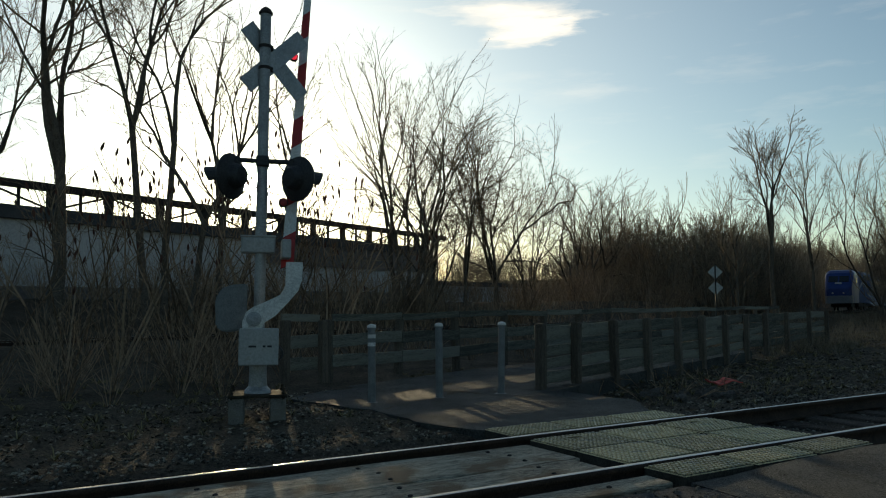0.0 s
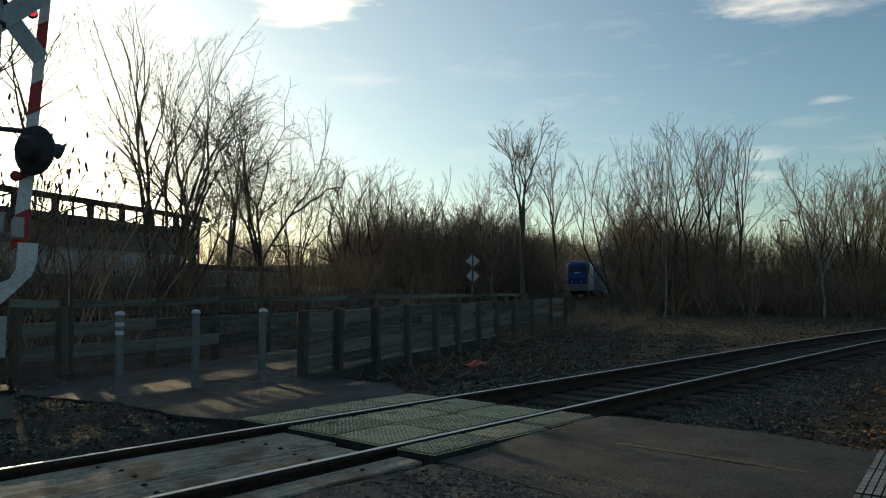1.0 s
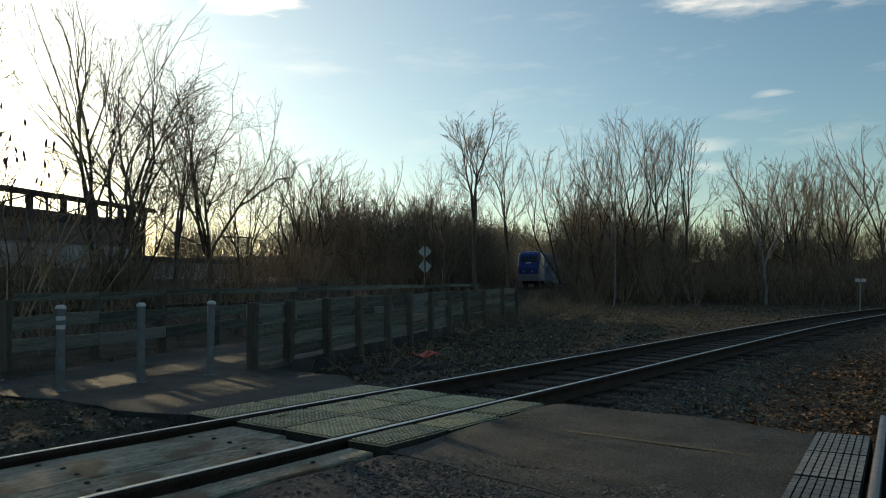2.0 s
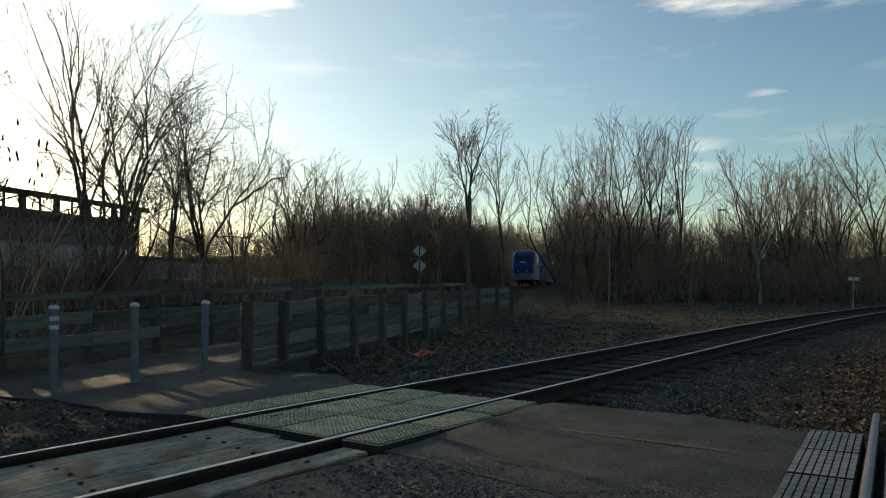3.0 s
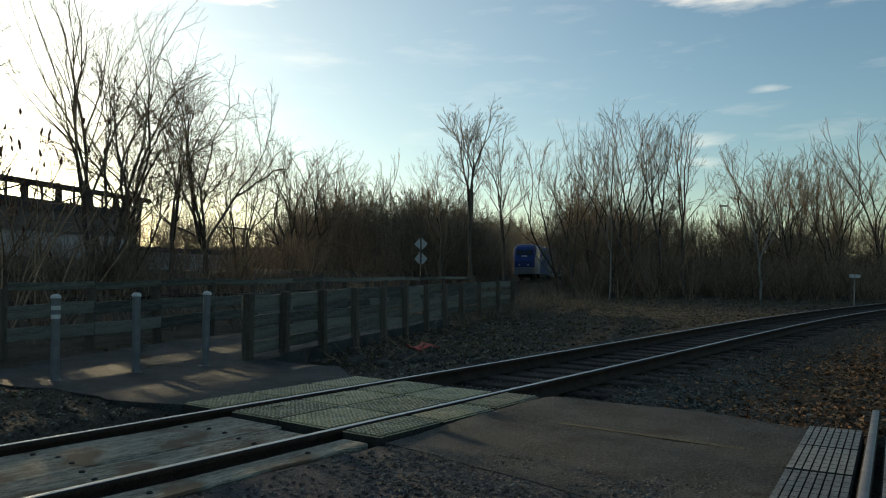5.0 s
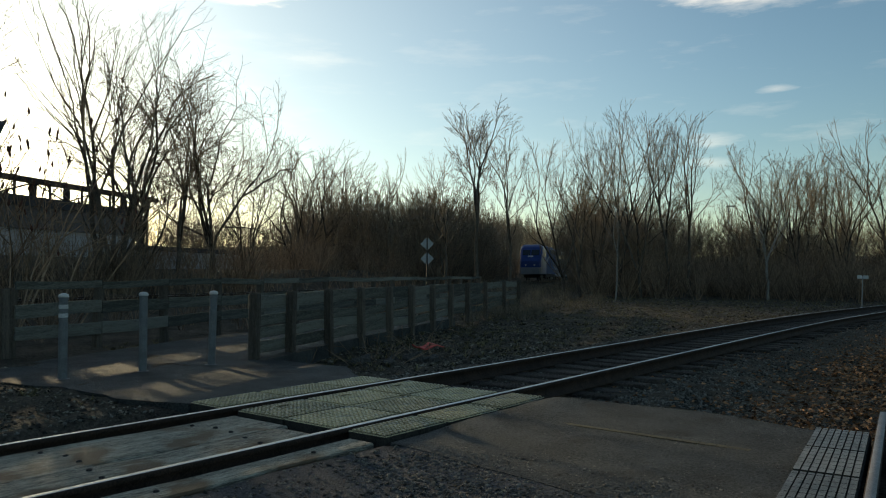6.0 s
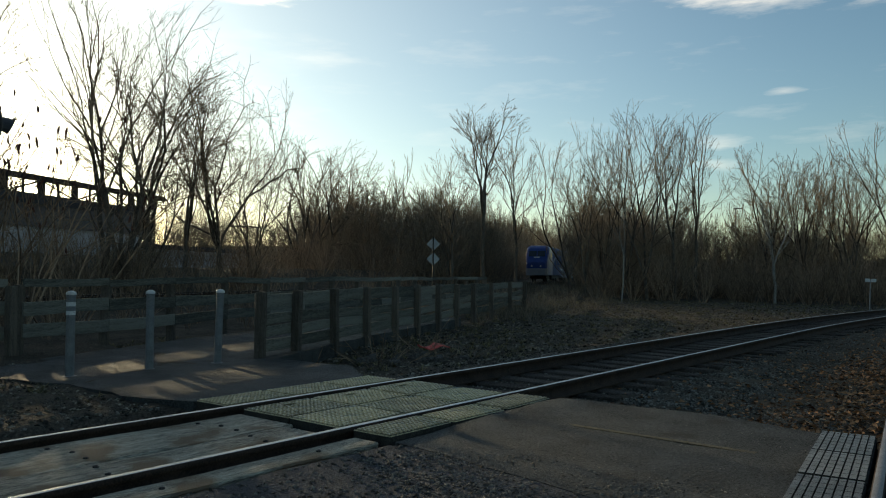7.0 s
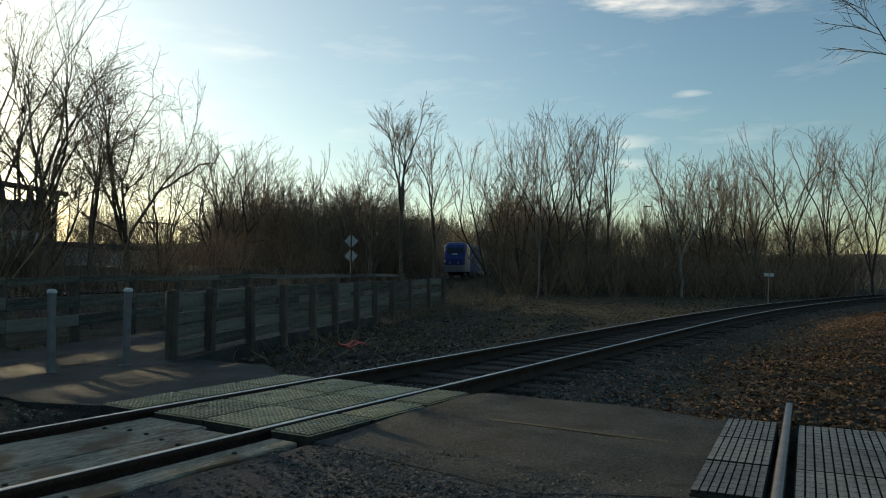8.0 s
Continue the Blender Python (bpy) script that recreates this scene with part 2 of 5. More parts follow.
# lines of the plan
FENCE_DIR, FENCE_A, FENCE_B = 20.7, (3.1, 5.5), (1.4, 9.0)
HALL_DIR, HALL = 25.3, (-19.7, 28.65)
RAILC_Z = 0.30
FAR_X, FAR_DIR = 82.0, 23.0


def far_y(x):
    """The middle of the far main line: bending gently to the left, then straight."""
    x = np.asarray(x, float)
    bend = np.minimum(x, FAR_X) - 5.6
    return 24.0 + 0.185 * bend + 0.00157 * bend ** 2 + 0.4245 * np.maximum(x - FAR_X, 0.0)


def far_offset(x, y):
    """How far a place lies to the left of the far main line."""
    slope = 0.185 + 0.00314 * (np.minimum(np.asarray(x, float), FAR_X) - 5.6)
    return (np.asarray(y, float) - far_y(x)) / np.sqrt(1 + slope ** 2)


def far_along(d, off=0.0, z=0.0):
    """A place on the straight end of the far main line."""
    return along((FAR_X, float(far_y(FAR_X))), FAR_DIR, d, off, z)


def track_a(x):
    """The middle of the near track: straight over the crossing, then bending to the right."""
    return 1.25 - 0.012 * x - (max(x - 14.0, 0.0) ** 2) / 260.0


def line_offset(x, y, origin, degrees):
    c, w = np.cos(np.radians(degrees)), np.sin(np.radians(degrees))
    return -(x - origin[0]) * w + (y - origin[1]) * c


def fade(v, a, b):
    t = np.clip((v - a) / (b - a), 0, 1)
    return t * t * (3 - 2 * t)


def ripple(x, y, s):
    return np.sin(x * 1.7 * s + 1.3) * np.sin(y * 2.1 * s + 0.4) + 0.6 * np.sin(x * 4.3 * s + y * 3.1 * s) + 0.4 * np.sin(y * 6.7 * s - x * 2.9 * s)


def ground_z(x, y):
    """The lie of the land."""
    x, y = np.asarray(x, float), np.asarray(y, float)
    ya = 1.25 - 0.012 * x - np.maximum(x - 14.0, 0.0) ** 2 / 260.0
    d = y - ya
    bed = 1 - fade(np.where(d < 0, np.abs(d) + 0.25 * (x < 2.4), np.abs(d)), 1.35, 1.6)
    right = fade(x, 2.4, 3.6)
    near = -0.10 * (1 - right) + right * (-0.21 - 0.07 * fade(-d, 1.8, 2.6) + 0.14 * fade(-d, 2.6, 4.2))
    beyond = (-0.085 - 0.015 * fade(d, 1.7, 2.6)) * (1 - right) + right * (-0.22 - 0.10 * fade(d, 1.8, 3.2))
    z = np.where(d < 0, near, beyond) * (1 - bed) - 0.215 * bed
    z = z + (0.012 + 0.02 * fade(np.abs(d), 3, 6)) * ripple(x, y, 0.8) * fade(np.abs(d), 1.6, 2.4)
    off = far_offset(x, y)
    z = z + 0.30 * fade(off, -6, -3) + 1.5 * fade(off, 3.5, 10.0)
    z = z + 0.05 * np.exp(-((x + 1.6) ** 2 + (y - 4.9) ** 2) / 1.2)
    far = np.hypot(x, y)
    z = z + 0.25 * ripple(x, y, 0.05) * fade(far, 40, 90) * fade(np.abs(off), 3, 8)
    # invented rise behind the woods, added to block the horizon glow between trunks
    z = z + (6.0 + 1.0 * ripple(x, y, 0.012)) * fade(far, 110, 190) * np.maximum(fade(np.abs(off), 4, 14), fade(far, 250, 330)) + (3.5 + 1.5 * ripple(x, y, 0.03)) * fade(far, 290, 420)
    return z


def one_z(x, y):
    return float(ground_z(x, y))


# ---------- ground ----------
def spaced(lo, hi, near_lo, near_hi, step):
    mid = list(np.arange(near_lo, near_hi, step))
    left, right, s = [], [], step
    v = near_lo
    while v > lo:
        s *= 1.12
        v -= s
        left.append(v)
    s, v = step, near_hi
    while v < hi:
        right.append(v)
        s *= 1.12
        v += s
    return np.array(left[::-1] + mid + right)


gx, gy = spaced(-1500, 3000, -8, 22, 0.2), spaced(-2000, 2500, -6, 14, 0.2)
X, Y = np.meshgrid(gx, gy)
Z = ground_z(X, Y) + 0.012 * np.random.RandomState(3).standard_normal(X.shape) * (np.hypot(X, Y) < 40)
cols, rows_n = len(gx), len(gy)
i = np.arange((rows_n - 1) * (cols - 1))
i = i + i // (cols - 1)
me = mesh_object("ground", np.stack([X, Y, Z], -1).reshape(-1, 3), np.stack([i, i + 1, i + cols + 1, i + cols], 1), EARTH)
tagged(new("ground", me), "dark bare earth with gravel and dead leaves", "ground", kind="structure")


def strip_slab(name, outline, top, thick, mat, label, category):
    """A thin slab of paving from an outline in the plan, following a height."""
    bm = bmesh.new()
    upper = [bm.verts.new((x, y, top(x, y))) for x, y in outline]
    face = bm.faces.new(upper)
    bmesh.ops.triangulate(bm, faces=[face])
    bmesh.ops.subdivide_edges(bm, edges=bm.edges[:], cuts=5, use_grid_fill=True)
    for v in bm.verts:
        v.co.z = top(v.co.x, v.co.y) + 0.006 * noise.noise(v.co * 1.7)
    r = bmesh.ops.extrude_face_region(bm, geom=bm.faces[:])
    for v in [g for g in r["geom"] if isinstance(g, bmesh.types.BMVert)]:
        v.co.z -= thick
    ob = part(name, bm, mat)
    return tagged(ob, label, category, kind="structure")


def ragged(points, amount, seed):
    """An outline with a broken edge."""
    rng, out = random.Random(seed), []
    for (x0, y0), (x1, y1) in zip(points, points[1:] + points[:1]):
        n = max(1, int(math.hypot(x1 - x0, y1 - y0) / 0.35))
        for k in range(n):
            out.append((x0 + (x1 - x0) * k / n + rng.uniform(-amount, amount), y0 + (y1 - y0) * k / n + rng.uniform(-amount, amount)))
    return out


apron = ragged([(-0.05, -0.02), (-5.5, 0.06), (-9, 0.1), (-9, -2.9), (-4.4, -3.2), (0.2, -2.95), (0.6, -1.6)], 0.03, 4)
strip_slab("pavement", apron, lambda x, y: -0.05, 0.3, APRON, "crumbling dark asphalt apron beside the timbers", "pavement")
near_path = ragged([(0.05, -0.05), (-0.15, -1.0), (-0.3, -1.9), (0.1, -2.82), (2.55, -2.55), (2.85, -1.5), (2.75, -0.6), (2.52, -0.05)], 0.03, 1)
strip_slab("pavement", near_path, lambda x, y: -0.046 + 0.034 * float(fade(x, 0.3, 1.1) * fade(y, -0.7, -0.15)), 0.3, ASPHALT, "worn grey asphalt path between the two tracks", "pavement")
far_path = ragged([(0.02, 2.64), (2.46, 2.64), (3.25, 3.7), (3.3, 5.3), (6.0, 6.6), (14.0, 9.7), (13.1, 12.2), (4.6, 9.4), (1.0, 7.9), (-0.6, 6.7), (-0.1, 5.0), (-0.15, 3.6)], 0.04, 2)
strip_slab("pavement", far_path, lambda x, y: -0.035 - 0.035 * min(max((y - 2.7) / 2.0, 0), 1), 0.3, ASPHALT, "worn grey asphalt path past the bollards", "pavement")
for n, (x0, y0, x1, y1) in enumerate(((1.47, -2.3, 1.52, -0.5), (1.7, 2.75, 1.95, 4.3))):
    bm = bmesh.new()
    steps = 14
    w = 0.035
    d = Vector((x1 - x0, y1 - y0, 0)).normalized()
    for k in range(steps):
        a = Vector((x0, y0, 0)).lerp(Vector((x1, y1, 0)), k / steps + 0.002)
        b = Vector((x0, y0, 0)).lerp(Vector((x1, y1, 0)), (k + 0.97) / steps)
        zz = -0.0445 - (0.035 * min(max(((a.y + b.y) / 2 - 2.7) / 2.0, 0), 1) if y0 > 0 else 0)
        box(bm, ((b - a).length, 2 * w, 0.006), ((a.x + b.x) / 2, (a.y + b.y) / 2, zz), (0, 0, math.degrees(math.atan2(d.y, d.x))))
    tagged(part("lane_marking", bm, YELLOW), "faded yellow line painted on the asphalt path", "road marking", kind="structure")

# ---------- rails and ties ----------
HEAD = ((-0.036, -0.012), (-0.028, 0.0), (0.028, 0.0), (0.036, -0.012), (0.034, -0.04), (0.009, -0.055), (0.009, -0.135), (0.07, -0.155), (0.07, -0.17), (-0.07, -0.17), (-0.07, -0.155), (-0.009, -0.135), (-0.009, -0.055), (-0.034, -0.04))


def rail(name, points, label, head):
    """A rail of steel along a line, with its worn running face."""
    pts = [Vector(p) for p in points]
    verts, faces, index = [], [], []
    for k, p in enumerate(pts):
        d = (pts[min(k + 1, len(pts) - 1)] - pts[max(k - 1, 0)]).normalized()
        side = Vector((-d.y, d.x, 0)).normalized()
        verts += [p + side * a + Vector((0, 0, b)) for a, b in HEAD]
    n = len(HEAD)
    for k in range(len(pts) - 1):
        for j in range(n):
            faces.append((k * n + j, k * n + (j + 1) % n, (k + 1) * n + (j + 1) % n, (k + 1) * n + j))
            index.append(1 if j == 1 else 0)
    me = mesh_object(name, [tuple(v) for v in verts], faces, (RUST, head), index)
    return tagged(new(name, me), label, "rail", "rails", kind="structure")


xs = list(np.arange(-45, 14, 1.0)) + list(np.arange(14, 85, 1.0))


def beside(x, off):
    slope = (track_a(x + 0.1) - track_a(x - 0.1)) / 0.2
    n = Vector((-slope, 1, 0)).normalized()
    return Vector((x, track_a(x), 0)) + n * off


for off in (-0.7525, 0.7525):
    rail("rail", [beside(x, off) for x in xs], "rusty steel rail with a worn shiny running face", SHINE)
TRACK_B = (0.2, -3.24)
for off in (0.0, -1.505):
    rail("rail", [along(TRACK_B, 6.0, s, off, 0.0) for s in np.arange(-12, 3.4, 0.7)], "disused dull steel rail running under dead leaves", DULL)
for off in (-0.7525, 0.7525):
    line = []
    for x in np.arange(-60, 330, 5.0):
        turn = math.atan(float(far_y(x + 0.5) - far_y(x - 0.5)))
        line.append(Vector((x - math.sin(turn) * off, float(far_y(x)) + math.cos(turn) * off, RAILC_Z)))
    rail("rail", line, "shiny steel rail of the far main line", SHINE)

bm = bmesh.new()
box(bm, (0.23, 2.5, 0.17), (0, 0, 0), bevel=0.012)
bmesh.ops.subdivide_edges(bm, edges=[e for e in bm.edges if e.calc_length() > 1], cuts=4)
for v in bm.verts:
    v.co += noise.noise_vector(v.co * 6) * 0.006
tie_mesh = bpy.data.meshes.new("tie")
bm.to_mesh(tie_mesh)
bm.free()
tie_mesh.materials.append(TIE)
rng = random.Random(5)
k, x = 0, 2.75
while x < 62:
    slope = math.degrees(math.atan((track_a(x + 0.1) - track_a(x - 0.1)) / 0.2))
    tie = new("tie", tie_mesh)
    tie.matrix_world = pose(x, track_a(x) + rng.uniform(-0.05, 0.05), -0.257, rng.uniform(-1, 1), 0, slope + rng.uniform(-2, 2))
    tagged(tie, "dark creosoted wooden railway tie in gravel", "railway tie", "ties of the near track", kind="structure")
    x += 0.56
for x in np.arange(-18, 62, 0.61):
    tie = new("tie", tie_mesh)
    tie.matrix_world = pose(x, float(far_y(x)), RAILC_Z - 0.257, 0, 0, math.degrees(math.atan(float(far_y(x + 0.5) - far_y(x - 0.5)))))
    tagged(tie, "dark wooden railway tie of the far main line", "railway tie", "ties of the far track", kind="structure")

# ---------- crossing panels ----------


def lattice_panel(length, width, nx, ny, lug=False):
    """A moulded crossing panel with rows of raised pads, its top at z = 0."""
    bm = bmesh.new()
    box(bm, (length - 0.036, width - 0.012, 0.15), (length / 2, width / 2, -0.085), bevel=0.008)
    px, py = (length - 0.06) / nx, (width - 0.045) / ny
    for a in range(nx):
        for b in range(ny):
            cx, cy = 0.03 + px * (a + 0.5), 0.0225 + py * (b + 0.5)
            if lug and abs(cx - length / 2) < 0.10 and abs(cy - width * 0.72) < 0.05:
                continue
            v = [bm.verts.new((cx + i * px * 0.36, cy + j * py * 0.32, -0.0105)) for i, j in ((-1, -1), (1, -1), (1, 1), (-1, 1))]
            w = [bm.verts.new((cx + i * px * 0.29, cy + j * py * 0.25, 0.0)) for i, j in ((-1, -1), (1, -1), (1, 1), (-1, 1))]
            bm.faces.new(w)
            for q in range(4):
                bm.faces.new((v[q], v[(q + 1) % 4], w[(q + 1) % 4], w[q]))
    if lug:
        for sx, sy, wx, wy in ((0, 0.045, 0.19, 0.012), (0, -0.045, 0.19, 0.012), (0.09, 0, 0.012, 0.09), (-0.09, 0, 0.012, 0.09)):
            box(bm, (wx, wy, 0.012), (length / 2 + sx, width * 0.72 + sy, -0.004))
    return bm


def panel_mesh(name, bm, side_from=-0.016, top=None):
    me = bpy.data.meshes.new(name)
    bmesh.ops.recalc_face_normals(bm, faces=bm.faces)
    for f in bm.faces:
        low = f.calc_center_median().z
        # shade by colour: 1 sides and lower faces, 2 groove floors, 0 tops
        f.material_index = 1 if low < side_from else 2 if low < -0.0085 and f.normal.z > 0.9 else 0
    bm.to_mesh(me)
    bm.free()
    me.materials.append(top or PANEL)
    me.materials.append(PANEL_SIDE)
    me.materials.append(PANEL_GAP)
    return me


ROW = 0.815
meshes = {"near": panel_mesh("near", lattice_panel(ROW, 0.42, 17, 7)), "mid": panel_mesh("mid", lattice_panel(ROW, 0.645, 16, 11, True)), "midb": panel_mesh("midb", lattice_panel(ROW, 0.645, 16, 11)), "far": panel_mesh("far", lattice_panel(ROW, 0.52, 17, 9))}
rng = random.Random(8)
for n in range(3):
    for key, y in (("near", 0.015), ("midb", 0.565), ("mid", 1.217), ("far", 2.08)):
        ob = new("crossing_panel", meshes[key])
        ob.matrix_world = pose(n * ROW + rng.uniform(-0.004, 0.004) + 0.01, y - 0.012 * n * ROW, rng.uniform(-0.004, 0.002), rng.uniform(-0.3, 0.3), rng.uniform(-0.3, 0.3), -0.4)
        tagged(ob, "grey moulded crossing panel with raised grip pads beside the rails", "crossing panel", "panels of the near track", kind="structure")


def ribbed_panel(length, width, strips, lug=False):
    """A crossing panel of long flat ribs with grooves between them, its top at z = 0."""
    bm = bmesh.new()
    box(bm, (length - 0.012, width, 0.13), (length / 2, width / 2, -0.085), bevel=0.006)
    p = (width - 0.012) / strips
    for k in range(strips):
        cuts = 13
        for c in range(cuts):
            q = (length - 0.03) / cuts
            cx = 0.015 + q * (c + 0.5)
            if lug and abs(cx - length * 0.3) < 0.07 and 0.3 < (k + 0.5) / strips < 0.5:
                continue
            box(bm, (q * 0.965, p * 0.80, 0.022), (cx, 0.006 + p * (k + 0.5), -0.011 - 0.001 * (c % 2)))
    if lug:
        box(bm, (0.13, p * 2.4, 0.012), (length * 0.3, width * 0.4, -0.014), bevel=0.003)
    return bm


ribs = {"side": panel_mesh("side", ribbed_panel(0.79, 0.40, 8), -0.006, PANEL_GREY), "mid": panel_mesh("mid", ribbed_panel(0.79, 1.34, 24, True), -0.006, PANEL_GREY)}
for n in range(3):
    for key, off in (("side", 0.065), ("mid", -1.42)):
        p = along(TRACK_B, 6.0, n * 0.79 - 0.02, off, -0.004)
        ob = new("crossing_panel", ribs[key])
        ob.matrix_world = pose(*p, rng.uniform(-0.3, 0.3), rng.uniform(-0.3, 0.3), 6.0)
        tagged(ob, "grey ribbed crossing panel along the disused rail", "crossing panel", "panels of the disused track", kind="structure")

# ---------- timbers of the old road crossing ----------


def timber(length, width, seed):
    bm = bmesh.new()
    box(bm, (length, width, 0.16), (0, 0, -0.08), bevel=0.012)
    bmesh.ops.subdivide_edges(bm, edges=[e for e in bm.edges if e.calc_length() > 1], cuts=24)
    for v in bm.verts:
        q = v.co + Vector((seed * 9.1, 0, 0))
        v.co += noise.noise_vector(Vector((q.x * 1.5, q.y * 9, q.z * 9))) * 0.009
    return bm


for n, (x1, length, y, width) in enumerate(((-0.05, 4.6, 0.19, 0.27), (-0.10, 4.3, 0.86, 0.46), (0.0, 4.6, 1.475, 0.75), (-4.7, 5, 0.19, 0.27), (-4.45, 5, 0.86, 0.46), (-4.65, 5, 1.475, 0.75))):
    ob = part("timber", timber(length, width, n), PLANK)
    ob.matrix_world = pose(x1 - length / 2, y - 0.012 * (x1 - length / 2), -0.05, 0, 0, -0.5)
    tagged(ob, "weathered grey crossing timber with brown stains between rusty rails", "timber", "crossing timbers", kind="structure")
    for bx in (0.5, 1.75, 3.0, 4.1):
        for by in ((0.0,) if width < 0.4 else (-0.12, 0.12) if width < 0.6 else (-0.22, 0.02, 0.25)):
            bm = bmesh.new()
            turned(bm, ((0.02, -0.01), (0.02, 0.004), (0.014, 0.007), (0.01, 0.003)), 8)
            b = part("bolt", bm, IRON, ob)
            b.matrix_parent_inverse = Matrix()
            b.location = (length / 2 - bx + 0.05 * math.sin(7 * by + n), by, 0.004)

# ---------- bollards ----------


def bollard(bands):
    b = thing("bollard", "grey steel bollard with a domed cap standing in the path", "bollard", group="bollards across the path")
    bm = bmesh.new()
    turned(bm, ((0.095, -0.06), (0.095, 0.012), (0.054, 0.02), (0.052, 1.0), (0.057, 1.002), (0.057, 1.035)), 18)
    part("post", bm, BOLLARD, b, smooth=False)
    bm = bmesh.new()
    turned(bm, ((0.062, 1.033), (0.064, 1.05), (0.055, 1.07), (0.03, 1.083), (0.004, 1.087)), 18)
    part("cap", bm, WHITE, b, "pale worn metal cap")
    for z in bands:
        bm = bmesh.new()
        turned(bm, ((0.053, z), (0.0555, z + 0.002), (0.0555, z + 0.05), (0.053, z + 0.052)), 18)
        part("reflective_band", bm, WHITE, b, "white reflective band")
    return b


for (x, y), bands in zip(((0.25, 5.65), (1.28, 5.55), (2.31, 5.47)), ((0.78, 0.89), (), ())):
    bollard(bands).matrix_world = pose(x, y, -0.085, random.Random(x).uniform(-1, 1), random.Random(y).uniform(-1, 1), 0)

# ---------- fences ----------


def rail_fence(name, origin, stations, tops, boards, label, side, rng):
    """Posts with boards nailed to one face; each board and each post its own piece."""
    f = thing(name, label, "fence")
    places = [along(origin, FENCE_DIR, s, 0) for s in stations]
    for k, p in enumerate(places):
        bm = bmesh.new()
        box(bm, (0.14, 0.14, tops + 0.3), (0, 0, (tops - 0.3) / 2 + rng.uniform(0, 0.03)), bevel=0.012)
        ob = part("post", bm, POST, f)
        ob.matrix_world = pose(p.x, p.y, 0, rng.uniform(-1.3, 1.3), rng.uniform(-1.3, 1.3), FENCE_DIR + rng.uniform(-3, 3))
    for a, b in zip(places, places[1:]):
        for z, h in boards:
            bm = bmesh.new()
            n = (b - a).length
            box(bm, (n - 0.012, 0.04, h), (0, 0, 0), bevel=0.006)
            bmesh.ops.subdivide_edges(bm, edges=[e for e in bm.edges if e.calc_length() > 0.8], cuts=3)
            for v in bm.verts:
                v.co.z += 0.016 * math.sin(v.co.x * 2 + z * 9 + a.x)
            ob = part("board", bm, FENCE, f)
            m = (a + b) / 2 + Vector((math.sin(radians(FENCE_DIR)), -math.cos(radians(FENCE_DIR)), 0)) * side * 0.093
            ob.matrix_world = pose(m.x, m.y, z + rng.uniform(-0.015, 0.015), 0, rng.uniform(-0.7, 0.7), FENCE_DIR)
    return f


rng = random.Random(21)
rail_fence("fence", FENCE_A, (0.0, 1.16, 2.66, 4.2, 5.85, 7.38, 9.09, 10.83, 12.75, 15.17, 18.2, 21.0), 0.95, ((0.82, 0.22), (0.485, 0.17), (0.305, 0.165), (0.10, 0.19)), "grey weathered board fence on square wooden posts beside the path", -1, rng)
rail_fence("fence", FENCE_B, (-0.5, 1.4, 3.3, 5.2, 7.1, 9.0, 10.9, 12.8, 14.7, 16.6, 18.5, 20.4, 22.3, 24.2, 26.1, 28.0, 29.9), 1.0, ((1.05, 0.13), (0.64, 0.22), (0.27, 0.22)), "darker board fence along the far side of the path", 1, rng)
rail_fence("fence", FENCE_B, (-1.5, -0.62), 1.0, ((1.05, 0.13), (0.64, 0.22), (0.27, 0.22)), "dark board fence ending beside the path", -1, rng)

# ---------- the long hall behind the trees ----------
hall = thing("industrial_hall", "long low hall with pale metal walls behind bare trees", "building")


def hall_box(name, s0, s1, o0, o1, z0, z1, mat, parent, label="", bevel=0.0):
    bm = bmesh.new()
    box(bm, (s1 - s0, o1 - o0, z1 - z0), (0, 0, 0), bevel=bevel)
    ob = part(name, bm, mat, parent, label)
    p = along(HALL, HALL_DIR, (s0 + s1) / 2, (o0 + o1) / 2, (z0 + z1) / 2)
    ob.matrix_world = pose(*p, 0, 0, HALL_DIR)
    return ob


S_END = 52.0
hall_box("wall", -10, S_END, 0.0, 20.0, 0.5, 5.5, WALL, hall)
# darker brown-grey bands along the top and foot of the wall
hall_box("upper_band", 34.0, S_END + 0.05, -0.16, -0.065, 4.05, 5.49, WALL_BAND, hall, "brown-grey band of the wall under the roof")
hall_box("plinth", -10, S_END + 0.05, -0.2, -0.065, 0.5, 2.35, WALL_BAND, hall, "dark lower part of the wall")
hall_box("roof", -10.2, S_END + 0.2, -0.3, 20.2, 5.5, 6.12, ROOF, hall, "deep dark roof edge")
for k in range(31):
    hall_box("wall_rib", -9.5 + 2 * k, -9.38 + 2 * k, -0.06, -0.002, 0.6, 5.48, WALL, hall)
annexe = thing("annexe", "low annexe with a pale roof edge beside the hall", "building")
hall_box("wall", S_END + 0.3, 72, 1.0, 16, 0.5, 3.1, WALL, annexe)
hall_box("roof", S_END + 0.3, 72.4, 0.6, 16.4, 3.1, 3.5, ROOF, annexe)
rack = thing("pipe_rack", "dark steel beam on short posts above the hall roof", "steel frame")
hall_box("beam", -10, S_END + 3.4, 0.1, 0.5, 7.04, 7.4, IRON, rack, bevel=0.02)
for k, s in enumerate(list(np.arange(-8, 52.0, 3.1))):
    hall_box("rack_post", s, s + 0.36, 0.16, 0.44, 6.1 if s < S_END else 0.8, 7.06, IRON, rack)
